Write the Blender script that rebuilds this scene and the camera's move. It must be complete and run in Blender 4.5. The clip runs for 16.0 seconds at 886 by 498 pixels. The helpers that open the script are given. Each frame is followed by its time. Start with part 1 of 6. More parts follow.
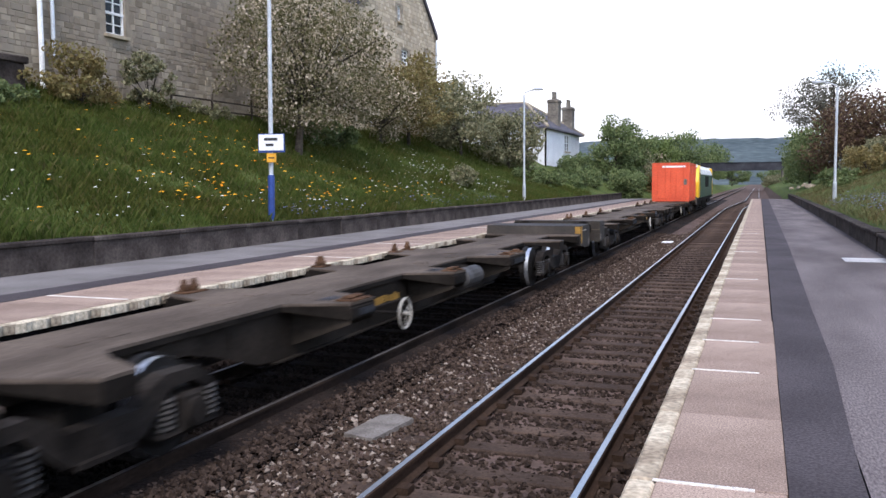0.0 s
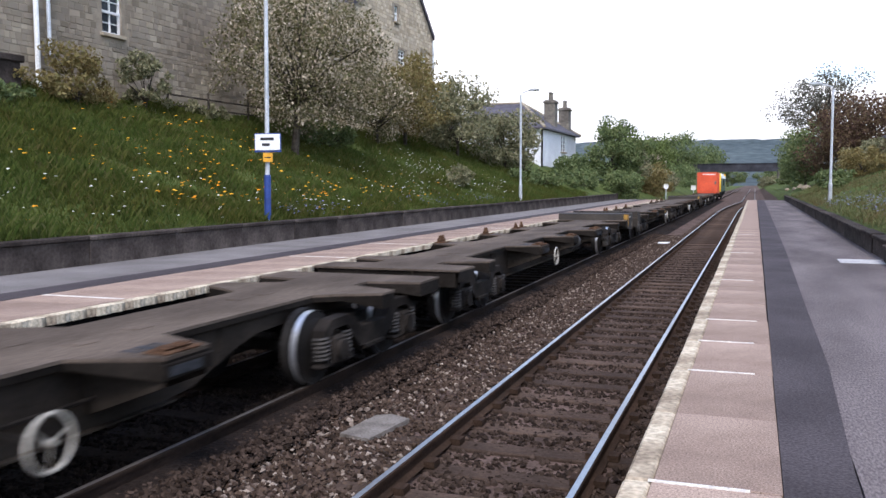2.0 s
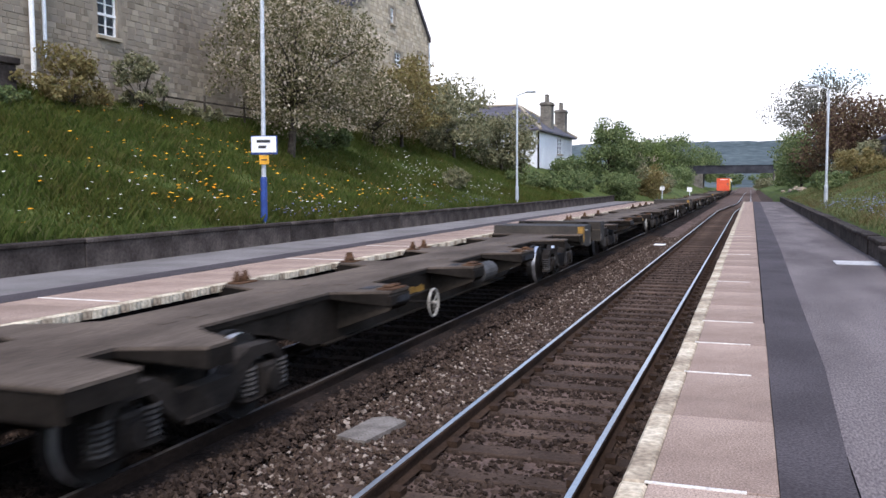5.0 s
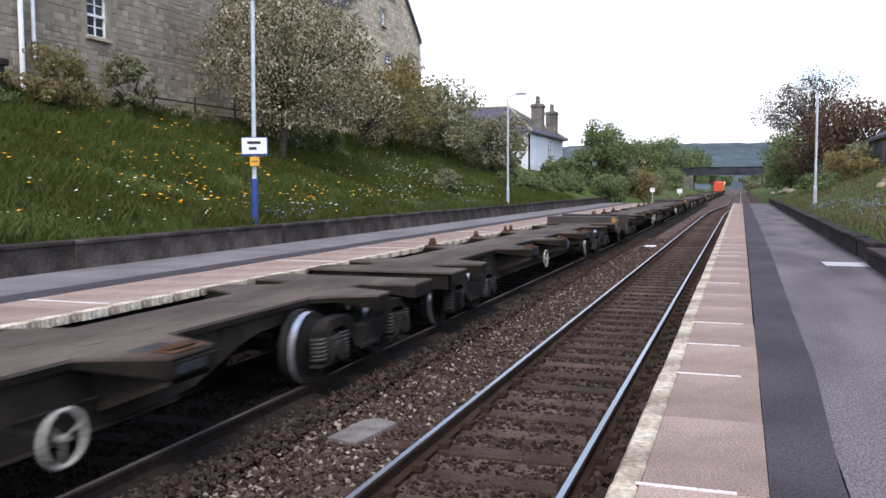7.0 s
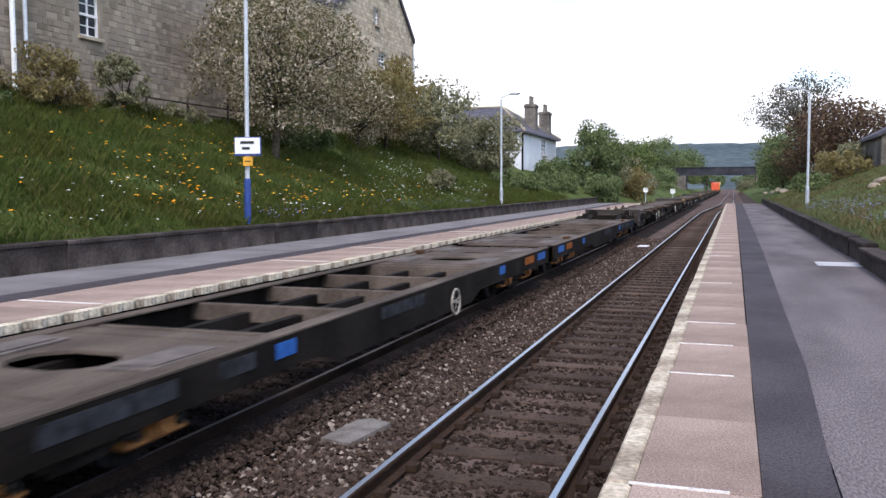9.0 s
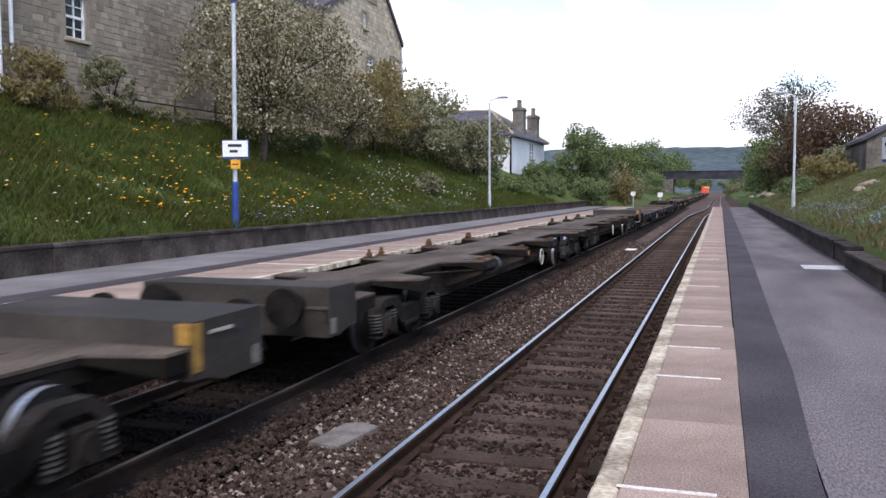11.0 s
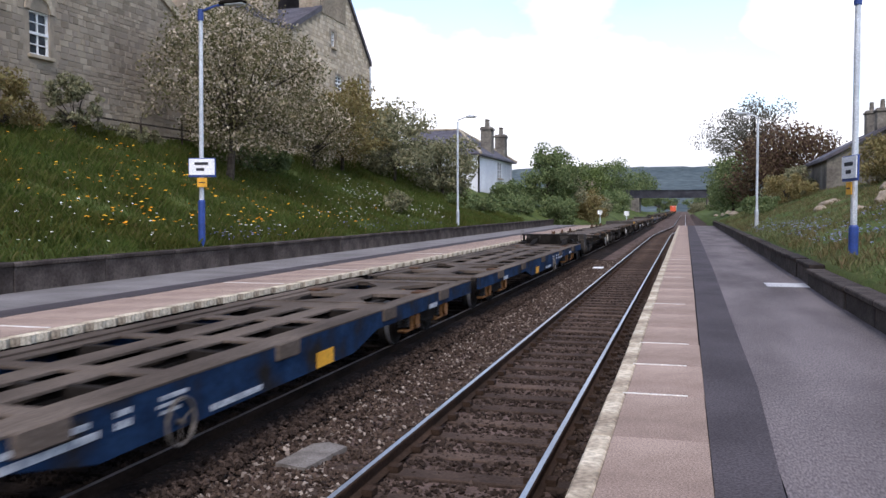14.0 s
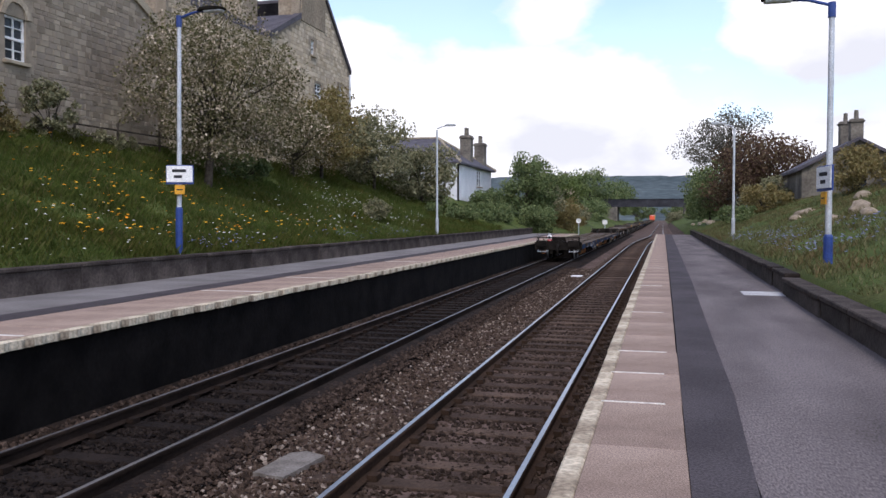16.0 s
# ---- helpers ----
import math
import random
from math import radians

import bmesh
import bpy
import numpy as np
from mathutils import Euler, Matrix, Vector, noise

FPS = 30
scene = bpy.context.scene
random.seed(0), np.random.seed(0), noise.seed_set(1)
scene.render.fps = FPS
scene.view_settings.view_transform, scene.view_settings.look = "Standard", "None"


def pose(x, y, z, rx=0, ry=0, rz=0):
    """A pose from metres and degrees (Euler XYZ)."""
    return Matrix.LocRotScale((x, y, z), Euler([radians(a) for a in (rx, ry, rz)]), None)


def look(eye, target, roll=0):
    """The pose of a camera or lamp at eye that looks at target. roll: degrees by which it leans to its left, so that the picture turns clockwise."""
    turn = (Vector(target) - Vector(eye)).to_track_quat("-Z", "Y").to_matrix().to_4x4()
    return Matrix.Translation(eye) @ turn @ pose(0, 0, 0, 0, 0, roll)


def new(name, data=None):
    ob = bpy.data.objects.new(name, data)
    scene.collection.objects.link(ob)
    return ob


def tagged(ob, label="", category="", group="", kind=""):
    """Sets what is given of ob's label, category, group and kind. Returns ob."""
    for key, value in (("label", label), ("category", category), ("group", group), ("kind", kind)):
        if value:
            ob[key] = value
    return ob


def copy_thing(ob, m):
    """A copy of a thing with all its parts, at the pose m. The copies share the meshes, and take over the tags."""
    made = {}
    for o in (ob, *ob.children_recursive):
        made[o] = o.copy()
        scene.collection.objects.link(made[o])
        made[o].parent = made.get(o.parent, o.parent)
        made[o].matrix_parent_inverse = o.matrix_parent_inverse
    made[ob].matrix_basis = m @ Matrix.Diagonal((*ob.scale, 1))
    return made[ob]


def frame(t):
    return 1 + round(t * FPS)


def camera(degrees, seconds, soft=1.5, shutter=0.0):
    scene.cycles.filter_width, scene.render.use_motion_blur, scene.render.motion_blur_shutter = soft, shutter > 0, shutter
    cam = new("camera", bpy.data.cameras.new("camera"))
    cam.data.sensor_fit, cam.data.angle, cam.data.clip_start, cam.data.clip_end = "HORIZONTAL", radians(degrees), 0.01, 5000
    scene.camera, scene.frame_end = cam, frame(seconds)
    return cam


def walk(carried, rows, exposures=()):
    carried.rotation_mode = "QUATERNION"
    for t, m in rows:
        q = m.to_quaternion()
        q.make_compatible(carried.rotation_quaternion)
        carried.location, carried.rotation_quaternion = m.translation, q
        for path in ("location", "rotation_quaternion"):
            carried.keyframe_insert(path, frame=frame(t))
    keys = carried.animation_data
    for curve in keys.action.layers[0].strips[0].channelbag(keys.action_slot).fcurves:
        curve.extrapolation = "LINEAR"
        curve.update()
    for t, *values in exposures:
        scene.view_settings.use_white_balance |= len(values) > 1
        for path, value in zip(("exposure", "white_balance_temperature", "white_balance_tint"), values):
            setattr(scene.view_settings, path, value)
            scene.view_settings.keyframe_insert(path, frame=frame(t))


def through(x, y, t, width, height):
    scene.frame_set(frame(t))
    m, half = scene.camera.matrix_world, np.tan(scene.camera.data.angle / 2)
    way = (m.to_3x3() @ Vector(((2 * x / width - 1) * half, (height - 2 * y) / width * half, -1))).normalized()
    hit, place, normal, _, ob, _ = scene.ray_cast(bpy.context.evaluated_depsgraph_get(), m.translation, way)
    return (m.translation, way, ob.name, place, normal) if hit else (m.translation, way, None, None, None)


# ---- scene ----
cam = camera(55.2, 16.0, shutter=0.14)
EYE = (0.0, 0.0, 2.335)
# seconds, tilt, turn, lean in degrees
PATH = [
    (0.0, 85.591, 20.442, -0.428),
    (0.5, 85.552, 20.301, -0.239),
    (1.0, 85.567, 20.243, -0.237),
    (1.5, 85.582, 20.201, -0.206),
    (2.0, 85.605, 20.188, -0.258),
    (2.5, 85.634, 20.175, -0.275),
    (3.0, 85.656, 20.166, -0.326),
    (3.5, 85.667, 20.152, -0.342),
    (4.0, 85.679, 20.140, -0.328),
    (6.5, 85.854, 19.467, -0.342),
    (7.0, 85.848, 19.340, -0.312),
    (7.5, 85.843, 19.232, -0.291),
    (8.0, 85.854, 19.119, -0.298),
    (8.5, 85.855, 18.997, -0.289),
    (9.0, 85.849, 18.899, -0.293),
    (11.5, 86.225, 17.779, -0.209),
    (12.0, 86.438, 17.416, -0.199),
    (12.5, 86.649, 17.051, -0.180),
    (13.0, 86.885, 16.690, -0.189),
    (13.5, 87.110, 16.329, -0.189),
    (14.0, 87.315, 15.962, -0.174),
    (14.5, 87.540, 15.577, -0.101),
    (15.0, 87.718, 15.203, -0.050),
    (15.5, 87.837, 14.858, -0.018),
    (16.0, 87.865, 14.552, 0.011),
]
walk(cam, [(t, Matrix.Translation(EYE) @ pose(0, 0, 0, 0, 0, turn) @ pose(0, 0, 0, tilt) @ pose(0, 0, 0, 0, 0, lean)) for t, tilt, turn, lean in PATH],
     exposures=[(0, 0.92, 6130, 15), (9, 0.86, 6130, 15), (12, 0.72, 6130, 16), (14, 0.66, 6150, 16), (16, 0.38, 6170, 17)])

# ---- light ----
SUN_UP, SUN_TURN = radians(51), radians(162)
world = bpy.data.worlds.new("world")
scene.world = world
world.use_nodes = True
wt = world.node_tree
wt.nodes.clear()
w_out, w_bg = wt.nodes.new("ShaderNodeOutputWorld"), wt.nodes.new("ShaderNodeBackground")
w_sky = wt.nodes.new("ShaderNodeTexSky")
w_sky.sky_type, w_sky.sun_disc, w_sky.sun_elevation, w_sky.sun_rotation = "NISHITA", False, SUN_UP, SUN_TURN
w_bg.inputs["Strength"].default_value = 0.13
w_co, w_map = wt.nodes.new("ShaderNodeTexCoord"), wt.nodes.new("ShaderNodeMapping")
w_map.inputs["Scale"].default_value = (1.0, 1.0, 1.7)
w_map.inputs["Location"].default_value = (0.35, 0.1, 0.2)
w_noise, w_ramp = wt.nodes.new("ShaderNodeTexNoise"), wt.nodes.new("ShaderNodeValToRGB")
w_noise.inputs["Scale"].default_value, w_noise.inputs["Detail"].default_value, w_noise.inputs["Roughness"].default_value = 7.0, 9.0, 0.5
w_ramp.color_ramp.elements[0].position, w_ramp.color_ramp.elements[1].position = 0.45, 0.6
w_ramp.color_ramp.elements[0].color = (0.12, 0.12, 0.12, 1)
w_shade, w_grey = wt.nodes.new("ShaderNodeTexNoise"), wt.nodes.new("ShaderNodeValToRGB")
w_shade.inputs["Scale"].default_value, w_shade.inputs["Detail"].default_value = 4.5, 6.0
w_grey.color_ramp.elements[0].color, w_grey.color_ramp.elements[1].color = (5.1, 5.2, 5.35, 1), (7.5, 7.5, 7.5, 1)
w_grey.color_ramp.elements[0].position, w_grey.color_ramp.elements[1].position = 0.38, 0.55
w_mix = wt.nodes.new("ShaderNodeMix")
w_mix.data_type = "RGBA"
wt.links.new(w_co.outputs["Generated"], w_map.inputs["Vector"])
wt.links.new(w_map.outputs[0], w_noise.inputs["Vector"])
wt.links.new(w_map.outputs[0], w_shade.inputs["Vector"])
w_sep, w_low = wt.nodes.new("ShaderNodeSeparateXYZ"), wt.nodes.new("ShaderNodeMath")
w_low.operation = "MULTIPLY_ADD"
w_low.inputs[1].default_value = 5.0
wt.links.new(w_co.outputs["Generated"], w_sep.inputs[0])


def sky_math(kind, a, b, c=None):
    n = wt.nodes.new("ShaderNodeMath")
    n.operation = kind
    for k, v in enumerate((a, b, c)):
        if isinstance(v, float):
            n.inputs[k].default_value = v
        elif v is not None:
            wt.links.new(v, n.inputs[k])
    return n.outputs[0]


def cloud(direction, size):
    """How far inside a round cumulus cloud a direction lies."""
    n = wt.nodes.new("ShaderNodeVectorMath")
    n.operation = "DISTANCE"
    wt.links.new(w_co.outputs["Generated"], n.inputs[0])
    n.inputs[1].default_value = direction
    return sky_math("SUBTRACT", size, n.outputs["Value"])


# a sloping bank of cloud low over the horizon, and single clouds above it
w_bank = sky_math("SUBTRACT", sky_math("MULTIPLY_ADD", w_sep.outputs["X"], -0.17, 0.165), w_sep.outputs["Z"])
for w_dir, w_size in (((0.17, 0.96, 0.2), 0.085), ((-0.15, 0.962, 0.24), 0.04), ((-0.6, 0.7, 0.4), 0.2), ((0.7, 0.5, 0.5), 0.3), ((-0.3, -0.8, 0.5), 0.35), ((0.6, -0.6, 0.5), 0.2)):
    w_bank = sky_math("MAXIMUM", w_bank, cloud(w_dir, w_size))
wt.links.new(w_bank, w_low.inputs[0])
wt.links.new(w_noise.outputs["Fac"], w_low.inputs[2])
wt.links.new(w_low.outputs[0], w_ramp.inputs[0])
w_gain = wt.nodes.new("ShaderNodeMix")
w_gain.data_type, w_gain.blend_type = "RGBA", "MULTIPLY"
w_gain.inputs["Factor"].default_value = 1.0
w_gain.inputs["B"].default_value = (1.45, 1.45, 1.45, 1)
wt.links.new(w_sky.outputs[0], w_gain.inputs["A"])
wt.links.new(w_shade.outputs["Fac"], w_grey.inputs[0])
wt.links.new(w_ramp.outputs[0], w_mix.inputs["Factor"])
wt.links.new(w_gain.outputs["Result"], w_mix.inputs["A"])
wt.links.new(w_grey.outputs[0], w_mix.inputs["B"])
wt.links.new(w_mix.outputs["Result"], w_bg.inputs["Color"])
wt.links.new(w_bg.outputs[0], w_out.inputs["Surface"])

sun = new("sun", bpy.data.lights.new("sun", "SUN"))
sun.data.energy, sun.data.angle, sun.data.color = 1.5, radians(16), (1.0, 0.95, 0.88)
sun.matrix_world = look((14, -43, 56), (0, 0, 0))


# ---- materials ----
def mat(name, a, b, scale=4.0, rough=0.8, metal=0.0, bump=0.3, fine=40.0, third=None, stretch=(1, 1, 1), dist=0.02, spread=(0.35, 0.65), rand=0.0, grit=(0.72, 1.25)):
    """Two-colour mottled surface: a large-scale stain noise between a and b, fine grain over it, and bump."""
    m = bpy.data.materials.new(name)
    m.use_nodes = True
    nt = m.node_tree
    bsdf = nt.nodes["Principled BSDF"]
    co, mp = nt.nodes.new("ShaderNodeTexCoord"), nt.nodes.new("ShaderNodeMapping")
    mp.inputs["Scale"].default_value = stretch
    nt.links.new(co.outputs["Object"], mp.inputs["Vector"])
    big, small = nt.nodes.new("ShaderNodeTexNoise"), nt.nodes.new("ShaderNodeTexNoise")
    big.inputs["Scale"].default_value, big.inputs["Detail"].default_value = scale, 6
    small.inputs["Scale"].default_value, small.inputs["Detail"].default_value = fine, 4
    for n in (big, small):
        nt.links.new(mp.outputs[0], n.inputs["Vector"])
    ramp = nt.nodes.new("ShaderNodeValToRGB")
    ramp.color_ramp.elements[0].position, ramp.color_ramp.elements[1].position = spread
    ramp.color_ramp.elements[0].color, ramp.color_ramp.elements[1].color = (*a, 1), (*b, 1)
    if third:
        e = ramp.color_ramp.elements.new(sum(spread) / 2)
        e.color = (*third, 1)
    nt.links.new(big.outputs["Fac"], ramp.inputs[0])
    grain = nt.nodes.new("ShaderNodeMapRange")
    grain.inputs["From Min"].default_value, grain.inputs["From Max"].default_value = 0.3, 0.7
    grain.inputs["To Min"].default_value, grain.inputs["To Max"].default_value = grit
    nt.links.new(small.outputs["Fac"], grain.inputs["Value"])
    mul = nt.nodes.new("ShaderNodeMix")
    mul.data_type, mul.blend_type = "RGBA", "MULTIPLY"
    mul.inputs["Factor"].default_value = 1.0
    nt.links.new(ramp.outputs[0], mul.inputs["A"])
    nt.links.new(grain.outputs[0], mul.inputs["B"])
    out = mul.outputs["Result"]
    if rand:
        info, rr = nt.nodes.new("ShaderNodeObjectInfo"), nt.nodes.new("ShaderNodeMapRange")
        rr.inputs["To Min"].default_value, rr.inputs["To Max"].default_value = 1 - rand, 1 + rand
        nt.links.new(info.outputs["Random"], rr.inputs["Value"])
        m2 = nt.nodes.new("ShaderNodeMix")
        m2.data_type, m2.blend_type = "RGBA", "MULTIPLY"
        m2.inputs["Factor"].default_value = 1.0
        nt.links.new(out, m2.inputs["A"])
        nt.links.new(rr.outputs[0], m2.inputs["B"])
        out = m2.outputs["Result"]
    nt.links.new(out, bsdf.inputs["Base Color"])
    bsdf.inputs["Roughness"].default_value, bsdf.inputs["Metallic"].default_value = rough, metal
    bsdf.inputs["Specular IOR Level"].default_value = 0.08 if rough >= 0.8 else 0.4
    if bump:
        bp = nt.nodes.new("ShaderNodeBump")
        bp.inputs["Strength"].default_value, bp.inputs["Distance"].default_value = bump, dist
        nt.links.new(small.outputs["Fac"], bp.inputs["Height"])
        nt.links.new(bp.outputs[0], bsdf.inputs["Normal"])
    return m


def island(name, colours, rough=0.8, shine=0.08, through=0.0, patch=None):
    """Colour that varies from piece to piece of one joined mesh; patch: a tint that large drifts of it take on."""
    m = bpy.data.materials.new(name)
    m.use_nodes = True
    nt = m.node_tree
    bsdf = nt.nodes["Principled BSDF"]
    geo, ramp = nt.nodes.new("ShaderNodeNewGeometry"), nt.nodes.new("ShaderNodeValToRGB")
    while len(ramp.color_ramp.elements) < len(colours):
        ramp.color_ramp.elements.new(0.5)
    for k, c in enumerate(colours):
        ramp.color_ramp.elements[k].position = k / max(1, len(colours) - 1)
        ramp.color_ramp.elements[k].color = (*c, 1)
    nt.links.new(geo.outputs["Random Per Island"], ramp.inputs[0])
    colour = ramp.outputs[0]
    if patch:
        co, drift, edge, mx = nt.nodes.new("ShaderNodeTexCoord"), nt.nodes.new("ShaderNodeTexNoise"), nt.nodes.new("ShaderNodeMapRange"), nt.nodes.new("ShaderNodeMix")
        drift.inputs["Scale"].default_value, drift.inputs["Detail"].default_value = 0.45, 4
        edge.inputs["From Min"].default_value, edge.inputs["From Max"].default_value = 0.4, 0.62
        mx.data_type, mx.blend_type = "RGBA", "MULTIPLY"
        mx.inputs["B"].default_value = (*patch, 1)
        nt.links.new(co.outputs["Object"], drift.inputs["Vector"])
        nt.links.new(drift.outputs["Fac"], edge.inputs["Value"])
        nt.links.new(edge.outputs[0], mx.inputs["Factor"])
        nt.links.new(colour, mx.inputs["A"])
        colour = mx.outputs["Result"]
    nt.links.new(colour, bsdf.inputs["Base Color"])
    bsdf.inputs["Roughness"].default_value = rough
    bsdf.inputs["Specular IOR Level"].default_value = shine
    if through:
        tr, mx = nt.nodes.new("ShaderNodeBsdfTranslucent"), nt.nodes.new("ShaderNodeMixShader")
        nt.links.new(colour, tr.inputs["Color"])
        mx.inputs[0].default_value = through
        nt.links.new(bsdf.outputs[0], mx.inputs[1])
        nt.links.new(tr.outputs[0], mx.inputs[2])
        nt.links.new(mx.outputs[0], nt.nodes["Material Output"].inputs["Surface"])
    return m


M_GRASSBED = mat("grass_bed", (0.0455, 0.0607, 0.0172), (0.0911, 0.101, 0.0324), 0.6, 0.95, fine=12, dist=0.1, third=(0.0729, 0.0994, 0.0263))
M_BALLAST = mat("ballast_bed", (0.0616, 0.0426, 0.0347), (0.14, 0.0963, 0.0784), 1.5, 0.95, bump=0.8, fine=22, dist=0.05)
M_STONE = island("ballast_stone", [(0.0169, 0.0118, 0.00893), (0.0423, 0.0282, 0.0202), (0.0658, 0.0451, 0.032), (0.094, 0.0649, 0.0479), (0.0357, 0.024, 0.0174), (0.0545, 0.0367, 0.0273), (0.0705, 0.0479, 0.0376), (0.31, 0.254, 0.207)], 0.9)
# oily bed of the far track, darkened further for the shade under the train
M_SHADEDOILBED = mat("shaded_oily_ballast", (0.0098, 0.007, 0.0056), (0.0294, 0.021, 0.0168), 1.5, 0.95, bump=0.8, fine=22, dist=0.05)
M_SLEEPER = mat("sleeper", (0.033, 0.0225, 0.017), (0.088, 0.06, 0.045), 2.0, 0.9, bump=0.4, fine=30, rand=0.3)
# far rail sides and sleepers: oil, plus the train's shade in the colour
M_FARSIDE = mat("shaded_oily_rail_side", (0.012, 0.008, 0.006), (0.03, 0.02, 0.015), 3.0, 0.9, 0.0, stretch=(1, 0.4, 1))
M_SHADEDOILSLEEPER = mat("shaded_oily_sleeper", (0.0072, 0.0052, 0.0044), (0.0208, 0.0152, 0.0124), 2.0, 0.9, bump=0.4, fine=30, rand=0.3)
M_DULLTOP = mat("dull_rail_head", (0.15, 0.13, 0.115), (0.27, 0.245, 0.225), 1.0, 0.45, 0.8, bump=0.05, stretch=(8, 0.3, 8))
M_RAILTOP = mat("rail_head", (0.42, 0.4, 0.38), (0.6, 0.58, 0.55), 1.0, 0.34, 1.0, bump=0.05, stretch=(8, 0.3, 8))
M_RAILSIDE = mat("rail_side", (0.03, 0.019, 0.013), (0.065, 0.04, 0.027), 3.0, 0.85, 0.2, stretch=(1, 0.4, 1))
M_TILE = mat("platform_slab", (0.25, 0.18, 0.143), (0.355, 0.264, 0.211), 1.4, 0.9, bump=0.4, fine=95, dist=0.005, third=(0.305, 0.224, 0.178), rand=0.09, grit=(0.55, 1.42))
M_NOSING = mat("cream_edge", (0.27, 0.215, 0.155), (0.6, 0.52, 0.39), 2.6, 0.88, bump=0.7, fine=26, dist=0.014, third=(0.44, 0.365, 0.265), rand=0.1, grit=(0.6, 1.3))
M_JOINT = mat("joint_line", (0.55, 0.5, 0.45), (0.7, 0.66, 0.6), 8.0, 0.9)
M_ASPHALT = mat("asphalt", (0.09, 0.076, 0.074), (0.165, 0.14, 0.137), 0.7, 0.9, bump=0.6, fine=48, dist=0.01, third=(0.13, 0.11, 0.108), grit=(0.58, 1.42), stretch=(1.6, 0.5, 1))
M_DARKSTRIP = mat("new_asphalt", (0.052, 0.044, 0.046), (0.076, 0.065, 0.068), 1.0, 0.85, bump=0.6, fine=60, dist=0.006, grit=(0.6, 1.4))
M_FARASPHALT = mat("worn_asphalt", (0.15, 0.137, 0.13), (0.215, 0.198, 0.189), 0.8, 0.9, bump=0.4, fine=60, dist=0.006)
M_WALL = mat("platform_wall", (0.026, 0.02, 0.0175), (0.105, 0.086, 0.075), 1.1, 0.95, bump=0.7, fine=18, dist=0.02, rand=0.25)
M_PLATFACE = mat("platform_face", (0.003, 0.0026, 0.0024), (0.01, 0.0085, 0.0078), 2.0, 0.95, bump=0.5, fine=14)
M_COVER = mat("cover_slab", (0.128, 0.111, 0.0952), (0.212, 0.189, 0.167), 5.0, 0.9, fine=40)
M_LID = mat("pale_lid", (0.36, 0.35, 0.35), (0.5, 0.49, 0.48), 3.0, 0.8, fine=30)
M_WHITE = mat("white_paint", (0.74, 0.74, 0.73), (0.82, 0.82, 0.81), 2.0, 0.6, bump=0.05)
M_POLE = mat("galvanised_pole", (0.42, 0.44, 0.47), (0.6, 0.62, 0.65), 2.0, 0.45, 0.35, bump=0.05)
M_BLUE = mat("blue_sleeve", (0.02, 0.045, 0.18), (0.03, 0.065, 0.25), 3.0, 0.5, bump=0.05)
M_YELLOW = mat("amber_plate", (0.62, 0.3, 0.02), (0.75, 0.38, 0.03), 4.0, 0.6, bump=0.05)
M_BLACK = mat("black_ink", (0.012, 0.012, 0.014), (0.03, 0.03, 0.035), 4.0, 0.7, bump=0.05)
M_LAMPGLASS = mat("lamp_bowl", (0.5, 0.52, 0.53), (0.62, 0.63, 0.64), 4.0, 0.3, bump=0.02)
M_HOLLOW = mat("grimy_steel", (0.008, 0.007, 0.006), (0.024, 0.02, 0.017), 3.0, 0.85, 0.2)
M_DECK = mat("rusty_deck", (0.0637, 0.0483, 0.0374), (0.13, 0.101, 0.079), 0.9, 0.8, 0.0, fine=25, third=(0.0918, 0.0714, 0.056), stretch=(1.4, 0.5, 1))
M_WEARPLATE = mat("worn_plate", (0.07, 0.056, 0.046), (0.15, 0.122, 0.1), 3.0, 0.75, fine=30)
M_HEADSTOCK = mat("dark_headstock", (0.022, 0.017, 0.013), (0.055, 0.043, 0.033), 1.2, 0.75, 0.0, fine=22, third=(0.034, 0.027, 0.02))
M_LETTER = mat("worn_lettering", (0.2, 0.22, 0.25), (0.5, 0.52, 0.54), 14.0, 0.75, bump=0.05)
# frame and web browns darkened well below the deck's: side shade in the colour
M_FRAME = mat("shaded_brown_frame", (0.0085, 0.00663, 0.0051), (0.0221, 0.0179, 0.0145), 1.2, 0.8, 0.1, fine=20)
M_WEB = mat("shaded_brown_web", (0.0168, 0.0131, 0.0099), (0.0383, 0.0306, 0.0237), 1.4, 0.8, 0.0, fine=20, third=(0.026, 0.0206, 0.0161))
M_TANK = mat("grey_tank", (0.03, 0.026, 0.022), (0.07, 0.065, 0.062), 3.0, 0.7, fine=25)
# grimy bogies, springs and wheels, with the under-deck shade in their colour
M_BOGIE = mat("shaded_bogie_grime", (0.0104, 0.00845, 0.00715), (0.0338, 0.0279, 0.0234), 2.2, 0.85, 0.1, fine=25)
M_SPRING = mat("shaded_dusty_spring", (0.0175, 0.0147, 0.0126), (0.0434, 0.0371, 0.0315), 4.0, 0.7)
M_WHEEL = mat("shaded_wheel_steel", (0.0072, 0.006, 0.0054), (0.018, 0.015, 0.0126), 3.0, 0.7, 0.3)
M_TREAD = mat("bright_tread", (0.546, 0.562, 0.593), (0.663, 0.671, 0.686), 3.0, 0.3, 0.8, bump=0.02)
M_RING = mat("white_wheel", (0.26, 0.235, 0.195), (0.42, 0.39, 0.33), 6.0, 0.7, bump=0.05)
M_DULLWHEEL = mat("dull_handwheel", (0.06, 0.05, 0.04), (0.14, 0.12, 0.1), 6.0, 0.7, bump=0.05)
M_RUST = mat("orange_rust", (0.055, 0.03, 0.018), (0.12, 0.065, 0.035), 5.0, 0.85)
